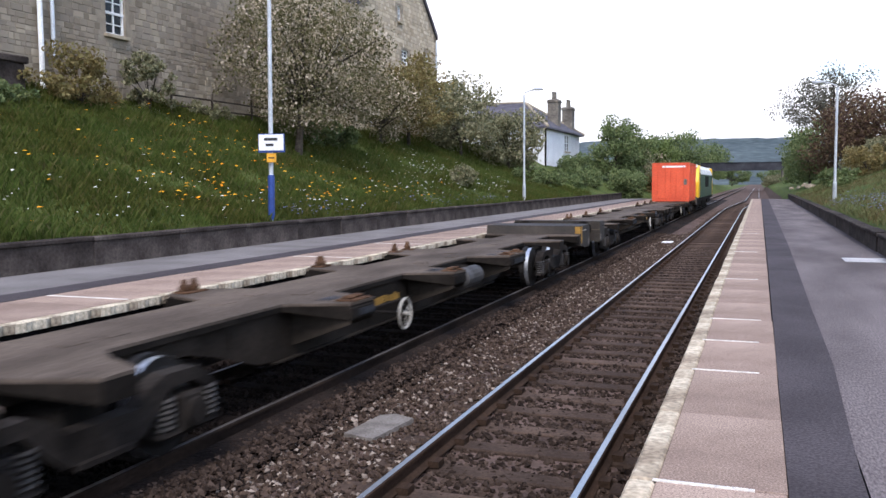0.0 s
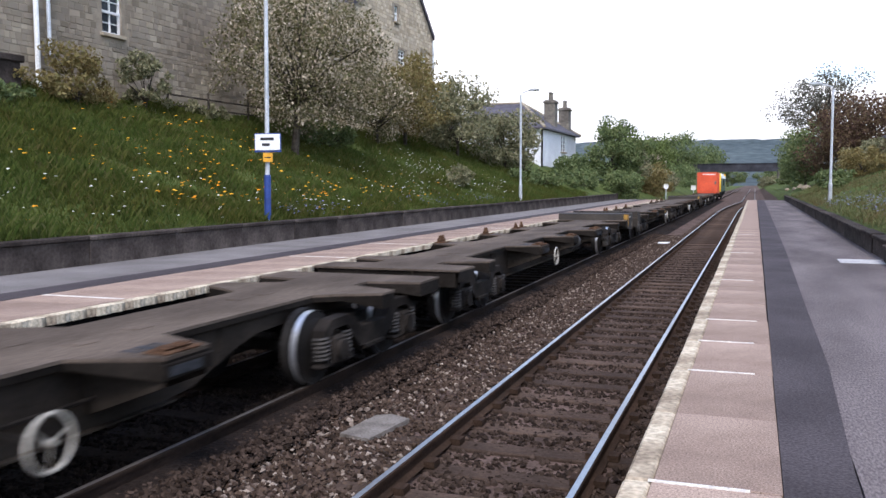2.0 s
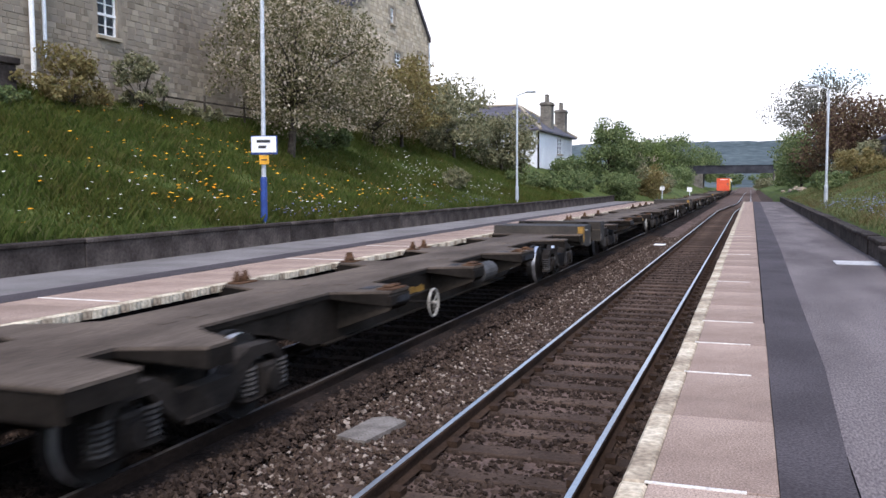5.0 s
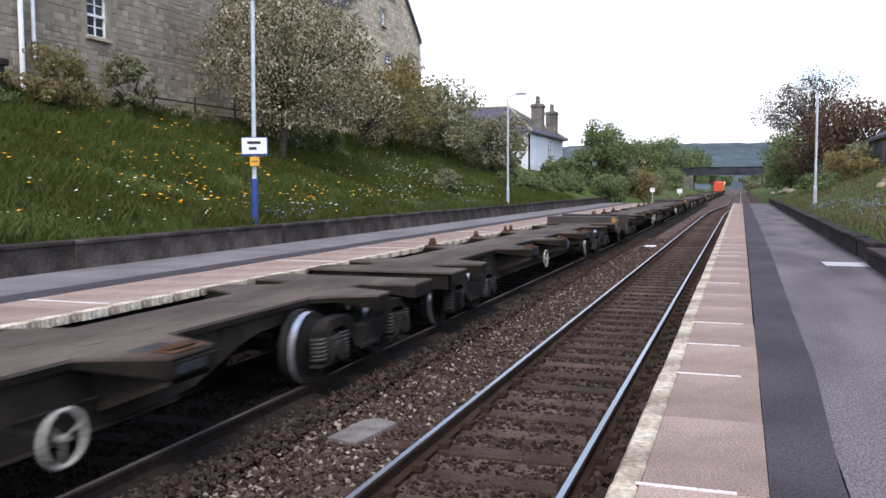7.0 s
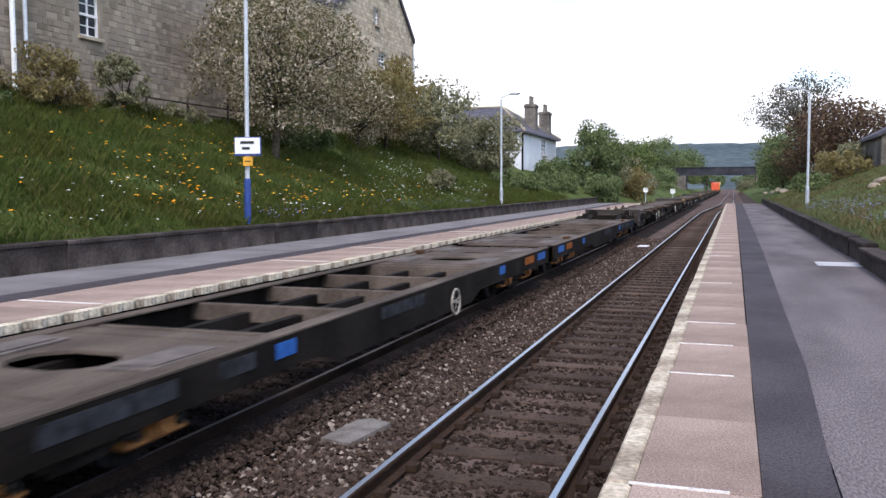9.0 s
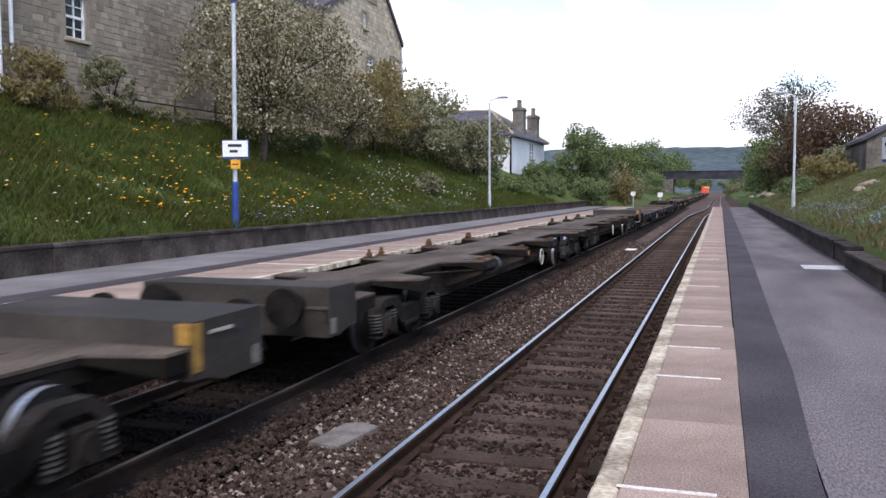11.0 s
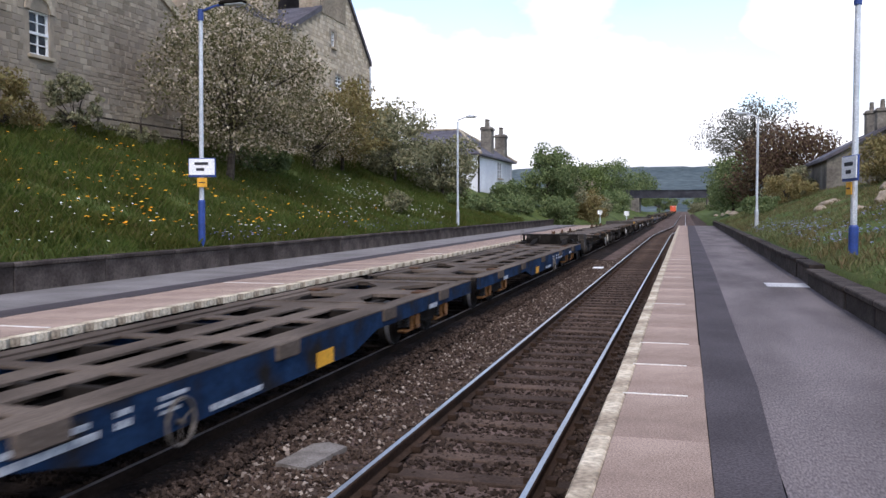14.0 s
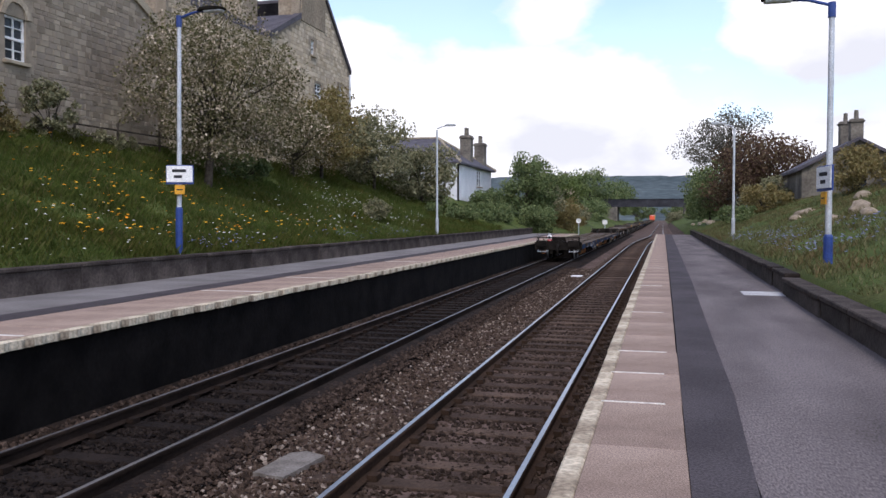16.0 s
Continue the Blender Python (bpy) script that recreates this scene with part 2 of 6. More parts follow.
M_ORANGE = mat("orange_container", (0.58, 0.075, 0.028), (0.7, 0.105, 0.04), 0.8, 0.6, fine=15, bump=0.1)
M_BLUEWAGON = mat("blue_wagon", (0.0182, 0.0154, 0.0133), (0.0154, 0.0385, 0.0875), 1.6, 0.8, fine=18, third=(0.0091, 0.0238, 0.0595))
M_LABELBLUE = mat("blue_label", (0.015, 0.08, 0.3), (0.025, 0.13, 0.42), 5.0, 0.6, bump=0.03)
M_AXLEBOX = mat("orange_axlebox", (0.24, 0.095, 0.025), (0.4, 0.175, 0.05), 5.0, 0.75)
M_PANELORANGE = mat("orange_panel", (0.2, 0.06, 0.015), (0.36, 0.12, 0.03), 3.0, 0.8)
M_GOLD = mat("gold_lettering", (0.2, 0.105, 0.018), (0.36, 0.2, 0.035), 6.0, 0.7)
M_FADED = mat("faded_lettering", (0.018, 0.018, 0.02), (0.048, 0.05, 0.055), 6.0, 0.8, bump=0.05)
M_LOCO = mat("loco_green", (0.012, 0.05, 0.03), (0.02, 0.075, 0.045), 1.0, 0.4, bump=0.05)
M_LOCOYEL = mat("loco_yellow", (0.7, 0.4, 0.02), (0.8, 0.48, 0.03), 1.0, 0.4, bump=0.05)
M_LOCOROOF = mat("loco_roof", (0.55, 0.56, 0.56), (0.72, 0.73, 0.73), 1.0, 0.5, bump=0.05)
M_GLASS = mat("dark_glass", (0.02, 0.025, 0.03), (0.05, 0.055, 0.06), 1.0, 0.08, bump=0.0)
M_RED = mat("red_paint", (0.5, 0.03, 0.025), (0.6, 0.05, 0.04), 4.0, 0.6, bump=0.05)
M_SLATE = mat("slate_roof", (0.05, 0.045, 0.055), (0.1, 0.088, 0.1), 1.5, 0.75, fine=14, bump=0.5)
M_RENDER = mat("white_render", (0.68, 0.68, 0.69), (0.8, 0.8, 0.8), 0.5, 0.85, bump=0.05)
M_BARK = mat("bark", (0.035, 0.028, 0.022), (0.09, 0.075, 0.06), 6.0, 0.95, fine=30, bump=0.6)
M_BRIDGE = mat("bridge_steel", (0.03, 0.03, 0.036), (0.06, 0.06, 0.07), 0.6, 0.8)
M_ABUT = mat("abutment", (0.09, 0.08, 0.07), (0.2, 0.18, 0.15), 0.7, 0.95, fine=6)
# woodland shifted to blue-grey, so the colour itself holds the distance haze
M_HILL = mat("hazed_wood", (0.058, 0.075, 0.08), (0.095, 0.117, 0.12), 0.02, 1.0, fine=0.12, bump=0.0)
M_GREYROOF = mat("grey_house_roof", (0.08, 0.075, 0.085), (0.13, 0.12, 0.13), 1.2, 0.8)
M_STONEPIECE = mat("bath_stone", (0.25, 0.205, 0.152), (0.41, 0.345, 0.26), 0.45, 0.92, bump=0.5, fine=9, dist=0.03, third=(0.29, 0.235, 0.172))
M_STONEFAR = island("honey_blocks", [(0.34, 0.275, 0.19), (0.44, 0.36, 0.26), (0.52, 0.43, 0.31), (0.6, 0.51, 0.385), (0.38, 0.32, 0.24), (0.47, 0.385, 0.29)], 0.92)
M_STONEISL = island("stone_blocks", [(0.21, 0.175, 0.13), (0.27, 0.226, 0.172), (0.32, 0.268, 0.2), (0.39, 0.33, 0.25), (0.25, 0.212, 0.166), (0.29, 0.243, 0.19)], 0.92, patch=(0.78, 0.76, 0.76))
M_MORTAR = mat("mortar", (0.22, 0.183, 0.138), (0.32, 0.268, 0.205), 2.0, 0.95)
M_COPING = mat("coping_stone", (0.3, 0.25, 0.18), (0.46, 0.39, 0.29), 1.2, 0.9)
M_BRICK = mat("red_brick", (0.2, 0.09, 0.06), (0.33, 0.16, 0.11), 1.0, 0.9)
M_HAWTHORN = island("hawthorn_leaf", [(0.0675, 0.0675, 0.0297), (0.135, 0.127, 0.0567), (0.0945, 0.0918, 0.0405), (0.405, 0.331, 0.23), (0.189, 0.169, 0.0837), (0.108, 0.0999, 0.0459), (0.756, 0.634, 0.499), (0.149, 0.135, 0.0621)], 0.8, 0.05, 0.3)
M_BUSHBROWN = island("bronze_leaf", [(0.138, 0.101, 0.0414), (0.218, 0.161, 0.0598), (0.184, 0.167, 0.0667), (0.276, 0.218, 0.092)], 0.7, 0.2, 0.3)
M_BUSHDARK = island("dark_leaf", [(0.0946, 0.0976, 0.0539), (0.168, 0.166, 0.0874), (0.233, 0.222, 0.121), (0.306, 0.277, 0.168)], 0.7, 0.2, 0.25)
M_BUSHGREEN = island("green_leaf", [(0.0694, 0.0952, 0.0403), (0.11, 0.146, 0.056), (0.157, 0.199, 0.0762), (0.207, 0.23, 0.0986)], 0.7, 0.2, 0.3)
M_BUSHLIGHT = island("fresh_leaf", [(0.07, 0.1, 0.025), (0.11, 0.145, 0.04), (0.15, 0.18, 0.06)], 0.7, 0.2, 0.3)
M_PURPLE = island("copper_leaf", [(0.065, 0.036, 0.03), (0.1, 0.06, 0.042), (0.135, 0.088, 0.05), (0.16, 0.12, 0.06)], 0.7, 0.2, 0.3)
M_PALE = island("budding_leaf", [(0.075, 0.072, 0.055), (0.125, 0.12, 0.095), (0.19, 0.18, 0.15)], 0.8, 0.2, 0.3)
M_GRASS = island("grass_blade", [(0.0506, 0.0789, 0.0172), (0.0708, 0.101, 0.0223), (0.0911, 0.121, 0.0283), (0.123, 0.142, 0.0405), (0.0759, 0.107, 0.0243), (0.152, 0.147, 0.0607)], 0.8, 0.05, 0.5, patch=(0.92, 0.78, 0.72))
M_GRASSDRY = island("dull_grass", [(0.08, 0.1, 0.035), (0.11, 0.13, 0.046), (0.14, 0.16, 0.06), (0.19, 0.18, 0.09), (0.095, 0.115, 0.042)], 0.7, 0.2, 0.3, patch=(1.0, 0.72, 0.75))
M_FLOWERY = island("yellow_flower", [(0.7, 0.24, 0.01), (0.75, 0.36, 0.02), (0.8, 0.48, 0.04)], 0.7)
M_FLOWERW = island("white_flower", [(0.6, 0.6, 0.5), (0.75, 0.75, 0.68)], 0.8)
M_FLOWERB = island("blue_flower", [(0.12, 0.13, 0.24), (0.2, 0.2, 0.3), (0.16, 0.18, 0.24)], 0.8)


# ---- mesh helpers ----
def part(name, bm, material, parent=None, label="", m=None, smooth=False):
    me = bpy.data.meshes.new(name)
    bm.to_mesh(me)
    bm.free()
    for x in (material if isinstance(material, (list, tuple)) else [material]):
        me.materials.append(x)
    if smooth:
        for p in me.polygons:
            p.use_smooth = True
    ob = new(name, me)
    if parent:
        ob.parent = parent
    if m is not None:
        ob.matrix_basis = m
    if label:
        ob["label"] = label
    return ob


def share(name, mesh, parent, m):
    ob = new(name, mesh)
    ob.parent = parent
    ob.matrix_basis = m
    return ob


def empty(name, label, category, m=None, group="", kind=""):
    ob = tagged(new(name), label, category, group, kind)
    if m is not None:
        ob.matrix_basis = m
    return ob


def box(bm, x0, x1, y0, y1, z0, z1, bev=0.0):
    """A box, with its edges taken off by bev."""
    r = bmesh.ops.create_cube(bm, size=1.0)
    vs = r["verts"]
    for v in vs:
        v.co = ((x0 + x1) / 2 + v.co.x * (x1 - x0), (y0 + y1) / 2 + v.co.y * (y1 - y0), (z0 + z1) / 2 + v.co.z * (z1 - z0))
    if bev:
        bmesh.ops.bevel(bm, geom=list({e for v in vs for e in v.link_edges}), offset=bev, segments=1, affect="EDGES")
    return bm


def boxes(*args, bev=0.0):
    bm = bmesh.new()
    for a in args:
        box(bm, *a, bev=bev)
    return bm


def rod(bm, a, b, r, seg=10, r2=None):
    a, b = Vector(a), Vector(b)
    d = b - a
    m = Matrix.Translation((a + b) / 2) @ d.to_track_quat("Z", "Y").to_matrix().to_4x4()
    bmesh.ops.create_cone(bm, cap_ends=True, segments=seg, radius1=r, radius2=r if r2 is None else r2, depth=d.length, matrix=m)
    return bm


def rods(*args, seg=10):
    bm = bmesh.new()
    for a in args:
        rod(bm, a[0], a[1], a[2], seg, a[3] if len(a) > 3 else None)
    return bm


def prism(bm, outline, axis, lo, hi):
    """An outline in the two other axes, pushed out along axis from lo to hi."""
    def at(u, v, w):
        return {"x": (w, u, v), "y": (u, w, v), "z": (u, v, w)}[axis]
    a = [bm.verts.new(at(u, v, lo)) for u, v in outline]
    b = [bm.verts.new(at(u, v, hi)) for u, v in outline]
    fs = [bm.faces.new(a), bm.faces.new(b)]
    for k in range(len(a)):
        fs.append(bm.faces.new((a[k], a[(k + 1) % len(a)], b[(k + 1) % len(a)], b[k])))
    bmesh.ops.recalc_face_normals(bm, faces=fs)
    return bm


def torus(bm, centre, axis, R, r, seg=24, sub=8):
    c = Vector(centre)
    q = Vector(axis).to_track_quat("Z", "Y").to_matrix()
    ring = []
    for i in range(seg):
        a = 2 * math.pi * i / seg
        ring.append([bm.verts.new(c + q @ Vector(((R + r * math.cos(2 * math.pi * j / sub)) * math.cos(a), (R + r * math.cos(2 * math.pi * j / sub)) * math.sin(a), r * math.sin(2 * math.pi * j / sub)))) for j in range(sub)])
    for i in range(seg):
        for j in range(sub):
            bm.faces.new((ring[i][j], ring[(i + 1) % seg][j], ring[(i + 1) % seg][(j + 1) % sub], ring[i][(j + 1) % sub]))
    return bm


def coil(bm, base, R, r, height, turns, seg=10, sub=5):
    """A coil spring standing on base, as one bent rod."""
    rings = []
    for i in range(turns * seg + 1):
        a = 2 * math.pi * i / seg
        z = base[2] + height * i / (turns * seg)
        rings.append([bm.verts.new((base[0] + (R + r * math.cos(2 * math.pi * j / sub)) * math.cos(a), base[1] + (R + r * math.cos(2 * math.pi * j / sub)) * math.sin(a), z + r * math.sin(2 * math.pi * j / sub))) for j in range(sub)])
    for p, q in zip(rings, rings[1:]):
        for j in range(sub):
            bm.faces.new((p[j], q[j], q[(j + 1) % sub], p[(j + 1) % sub]))
    return bm


def raw(name, verts, faces, material, parent=None, m=None, label=""):
    me = bpy.data.meshes.new(name)
    me.from_pydata(verts, [], faces)
    me.materials.append(material)
    ob = new(name, me)
    if parent:
        ob.parent = parent
    if m is not None:
        ob.matrix_basis = m
    if label:
        ob["label"] = label
    return ob


# ---- the ground ----
def smooth(a, b, v):
    t = min(1.0, max(0.0, (v - a) / (b - a)))
    return t * t * (3 - 2 * t)


def bank(x, y):
    """Height of the ground at x, y: a level track bed between two grass banks."""
    far = smooth(70, 80, y)
    n = noise.noise((x * 0.35, y * 0.3, 0.0)) * 0.22 + noise.noise((x * 1.1, y * 0.9, 3.0)) * 0.08
    if x <= -11.38:
        d = -11.38 - x
        z = 1.36 + 0.36 * d + 0.012 * d * d if d < 8.3 else 5.18 + 0.03 * (d - 8.3)
        return z + n * smooth(0.0, 1.5, d)
    if x >= 2.5:
        d = x - 2.5
        z = 1.28 + 0.34 * d if d < 7 else 3.66 + 0.05 * (d - 7)
        return z + n * smooth(0.0, 1.5, d)
    left = smooth(-8.0, -11.4, x) * 1.7
    right = smooth(0.9, 2.5, x) * 1.6
    return -0.212 + far * (left + right)


def build_ground():
    xs = [-2500, -900, -300, -120, -70, -45, -33, -27, -23.5] + [-20.5 + 0.7 * k for k in range(13)] + [-11.38, -11.3, -10.2, -9.2, -8.4, -7.6, -6, -4, -2, -0.4, 0.6, 1.3, 1.9, 2.42, 2.5]
    xs += [3.1 + 0.7 * k for k in range(11)] + [12, 16, 24, 40, 80, 200, 600, 1600]
    ys = [-300, -100, -40, -20] + [-10 + 1.5 * k for k in range(60)] + [85, 92, 100, 110, 125, 145, 170, 200, 260, 350, 500, 900, 1600, 3000, 4800]
    verts, faces, kinds = [], [], []
    for y in ys:
        for x in xs:
            fade = smooth(240, 400, y)
            verts.append((x, y, bank(x, y) * (1 - fade) + fade * -0.5))
    n = len(xs)
    for j in range(len(ys) - 1):
        for i in range(n - 1):
            faces.append((j * n + i, j * n + i + 1, (j + 1) * n + i + 1, (j + 1) * n + i))
            mid = (xs[i] + xs[i + 1]) / 2
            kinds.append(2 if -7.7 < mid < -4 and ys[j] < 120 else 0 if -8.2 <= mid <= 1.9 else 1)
    ob = raw("ground", verts, faces, M_BALLAST)
    ob.data.materials.append(M_GRASSBED)
    ob.data.materials.append(M_SHADEDOILBED)
    for p, k in zip(ob.data.polygons, kinds):
        p.material_index, p.use_smooth = k, k == 1
    tagged(ob, "brown ballast track bed between two green grassy banks", "ground", kind="structure")


build_ground()


# ---- railway ----
FAR_X, NEAR_X, GAUGE = -5.602, -2.0, 1.505


def near_line(y):
    return NEAR_X + 1.25 * smooth(72, 118, y)


def far_line(y):
    return FAR_X


RAIL = [(-0.025, 0.0), (0.025, 0.0), (0.036, -0.008), (0.036, -0.035), (0.010, -0.048), (0.010, -0.13), (0.065, -0.155), (0.065, -0.165), (-0.065, -0.165), (-0.065, -0.155), (-0.010, -0.13), (-0.010, -0.048), (-0.036, -0.035), (-0.036, -0.008)]


def rail(parent, line, side, label, head, web):
    ys = [-12, 20, 45, 65] + [70 + 3 * k for k in range(18)] + [130, 200, 330]
    verts, faces, mats = [], [], []
    for y in ys:
        for u, v in RAIL:
            verts.append((line(y) + side * GAUGE / 2 + u, y, v))
    n = len(RAIL)
    for j in range(len(ys) - 1):
        for i in range(n):
            faces.append((j * n + i, (j + 1) * n + i, (j + 1) * n + (i + 1) % n, j * n + (i + 1) % n))
            mats.append(0 if i == 0 else 1)
    ob = raw("rail", verts, faces, head, parent, label=label)
    ob.data.materials.append(web)
    for p, k in zip(ob.data.polygons, mats):
        p.material_index = k


def build_track(name, line, label, wood, head, web):
    tr = empty(name, label, "track", kind="structure")
    for s in (-1, 1):
        rail(tr, line, s, "worn steel running rail", head, web)
    sl = boxes((-1.28, 1.28, -0.125, 0.125, -0.33, -0.178), bev=0.012)
    first = part("sleeper", sl, wood, tr, "grimy dark sleeper", Matrix.Translation((line(2), 2, 0)))
    chair = bmesh.new()
    for s in (-1, 1):
        for d in (-1, 1):
            box(chair, s * GAUGE / 2 + d * 0.1 - 0.05, s * GAUGE / 2 + d * 0.1 + 0.05, -0.07, 0.07, -0.175, -0.115)
    cfirst = part("rail_chair", chair, web, tr, m=Matrix.Translation((line(2), 2, 0)))
    rnd = random.Random(4)
    for k in range(1, 150):
        y = 2 + 0.7 * k if k < 143 else 2 - 0.7 * (k - 142)
        m = Matrix.Translation((line(y) + rnd.uniform(-0.03, 0.03), y, rnd.uniform(-0.012, 0.008))) @ pose(0, 0, 0, 0, 0, rnd.uniform(-0.8, 0.8))
        share("sleeper", first.data, tr, m)
        if y < 45:
            share("rail_chair", cfirst.data, tr, Matrix.Translation((line(y), y, 0)))
    return tr


build_track("track_near", near_line, "running line with shiny steel rails on dark sleepers", M_SLEEPER, M_RAILTOP, M_RAILSIDE)
build_track("track_far", far_line, "running line with dull rails carrying the goods train", M_SHADEDOILSLEEPER, M_DULLTOP, M_FARSIDE)


def pebbles(name, count, xa, xb, ya, yb, z, size, material, seed, label, bias=2.0):
    """Loose stones, thicker near the viewer's end of the stretch."""
    r = np.random.RandomState(seed)
    y = ya + (yb - ya) * r.rand(count) ** bias
    x = xa + (xb - xa) * r.rand(count)
    s = size * (0.55 + 0.9 * r.rand(count))
    base = np.array([(1, 0, 0), (0.2, 0.9, 0.1), (-0.9, 0.25, 0), (-0.1, -1, 0.05), (0.1, 0.05, 0.8), (-0.15, 0.1, -0.6)])
    tri = np.array([(0, 1, 4), (1, 2, 4), (2, 3, 4), (3, 0, 4), (1, 0, 5), (2, 1, 5), (3, 2, 5), (0, 3, 5)])
    a = r.rand(count) * 6.283
    v = base[None] * (1 + 0.45 * (r.rand(count, 6, 1) - 0.5)) * s[:, None, None]
    tilt = r.rand(count) * 0.9
    yy, zz = v[..., 1] * np.cos(tilt)[:, None] - v[..., 2] * np.sin(tilt)[:, None], v[..., 1] * np.sin(tilt)[:, None] + v[..., 2] * np.cos(tilt)[:, None]
    xx = v[..., 0] * np.cos(a)[:, None] - yy * np.sin(a)[:, None]
    yy = v[..., 0] * np.sin(a)[:, None] + yy * np.cos(a)[:, None]
    out = np.stack([xx + x[:, None], yy + y[:, None], zz + z + 0.02 * r.rand(count, 1)], -1).reshape(-1, 3)
    f = (tri[None] + 6 * np.arange(count)[:, None, None]).reshape(-1, 3)
    ob = raw(name, out.tolist(), f.tolist(), material)
    return tagged(ob, label, "ballast", kind="stuff")


M_DARKSTONE = island("oily_stone", [(0.013, 0.0085, 0.0065), (0.028, 0.019, 0.014), (0.045, 0.031, 0.0235), (0.08, 0.056, 0.043)], 0.9)
# oily stones painted near black for the shade beneath the wagons
M_BLACKSTONE = island("shaded_oily_stone", [(0.0048, 0.0036, 0.0032), (0.0104, 0.0076, 0.0064), (0.0176, 0.0128, 0.0104), (0.028, 0.0208, 0.0168)], 0.9)
pebbles("ballast_stones", 20000, -4.25, -2.86, 3.5, 42, -0.2, 0.029, M_STONE, 1, "loose brown and grey ballast stones between the lines", 1.7)
# dark oily strip that also stands in for the train's shade beside the rail
pebbles("ballast_stones", 9000, -4.74, -4.12, 3.5, 42, -0.15, 0.034, M_DARKSTONE, 8, "oily ballast stones heaped along the far rail, dark for train shade", 1.7)
pebbles("ballast_stones", 14000, -2.68, -1.32, 2.5, 34, -0.218, 0.032, M_DARKSTONE, 2, "dark oily ballast stones between the sleepers", 1.7)
pebbles("ballast_stones", 3500, -1.2, -0.62, 3.0, 30, -0.2, 0.035, M_DARKSTONE, 3, "dark ballast stones below the platform face", 1.7)
pebbles("ballast_stones", 9000, -6.28, -4.93, 4.0, 36, -0.21, 0.032, M_BLACKSTONE, 5, "oily ballast stones between far sleepers, blackened for train shade", 1.6)
pebbles("ballast_stones", 4000, -7.1, -6.45, 6.0, 42, -0.195, 0.04, M_DARKSTONE, 6, "brown ballast stones along the far platform", 1.6)


def ballast_shoulder():
    bm = bmesh.new()
    prism(bm, [(-4.77, -0.3), (-4.77, -0.1), (-4.62, -0.115), (-4.3, -0.19), (-4.1, -0.22), (-4.1, -0.3)], "y", -10, 120)
    tagged(part("ballast_shoulder", bm, M_SHADEDOILBED), "oily ballast shoulder along the far rail, darkened for train shade", "ballast", kind="structure")


ballast_shoulder()


def cover_slab():
    bm = bmesh.new()
    prism(bm, [(-0.22, -0.36), (0.14, -0.4), (0.2, 0.33), (-0.05, 0.4), (-0.19, 0.3)], "z", 0, 0.05)
    ob = part("cable_cover", bm, M_COVER, m=pose(-3.6, 7.8, -0.19, 2, 0, -6))
    tagged(ob, "broken pale concrete cable cover lying on the ballast", "cover")
    ob = part("cable_cover", boxes((-0.22, 0.22, -0.3, 0.3, 0, 0.06), bev=0.01), M_WHITE, m=pose(-3.54, 36.4, -0.21))
    tagged(ob, "white painted concrete block on the ballast", "cover")


cover_slab()

# ---- platforms ----
TOP = 0.915


def build_platform_near():
    pf = empty("platform_near", "paved station platform with tarmac and a slabbed edge", "platform", kind="structure")
    part("platform_face", boxes((-0.47, -0.33, -10, 73, -0.4, TOP - 0.17)), M_PLATFACE, pf, "very dark platform wall")
    part("core", boxes((-0.33, 2.5, -10, 73, -0.4, TOP - 0.06)), M_DARKSTRIP, pf)
    part("tarmac", boxes((0.50, 2.42, -10, 73, TOP - 0.06, TOP)), M_ASPHALT, pf, "rough grey tarmac surface")
    bm = bmesh.new()
    edge = [(0.155, -10), (0.45, -10), (0.49, 4.5), (0.565, 7.1), (0.575, 10.4), (0.63, 19.3), (0.7, 73), (0.165, 73), (0.17, 19), (0.155, 7)]
    prism(bm, edge, "z", TOP - 0.06, TOP + 0.004)
    part("tarmac_strip", bm, M_DARKSTRIP, pf, "smooth dark strip of newer tarmac")
    pitch = 1.28
    slab = boxes((-0.428, 0.15, 0.004, pitch - 0.004, TOP - 0.06, TOP + 0.002), bev=0.004)
    lip = boxes((-0.562, -0.432, 0.003, pitch - 0.003, TOP - 0.17, TOP + 0.003), bev=0.014)
    s0 = part("slab", slab, M_TILE, pf, "pinkish concrete paving slab", Matrix.Translation((0, 4.05 - 9 * pitch, 0)))
    l0 = part("edge_stone", lip, M_NOSING, pf, "worn cream-painted edge stone", Matrix.Translation((0, 4.05 - 9 * pitch, 0)))
    rnd = random.Random(7)
    for k in range(-8, 54):
        m = Matrix.Translation((rnd.uniform(-0.006, 0.006), 4.05 + k * pitch, rnd.uniform(-0.003, 0.002)))
        share("slab", s0.data, pf, m)
        share("edge_stone", l0.data, pf, m)
    bm = bmesh.new()
    for k in (-1, 0, 2, 3, 4, 7, 11, 16):
        x1 = rnd.uniform(0.0, 0.14)
        box(bm, -0.45, x1, 4.05 + k * pitch - 0.014, 4.05 + k * pitch + 0.014, TOP, TOP + 0.006)
    part("mortar_joint", bm, M_JOINT, pf, "pale mortar joints")
    part("manhole_lid", boxes((1.44, 2.16, 16.3, 17.1, TOP, TOP + 0.012), bev=0.006), M_LID, pf, "pale rectangular cover in the tarmac")


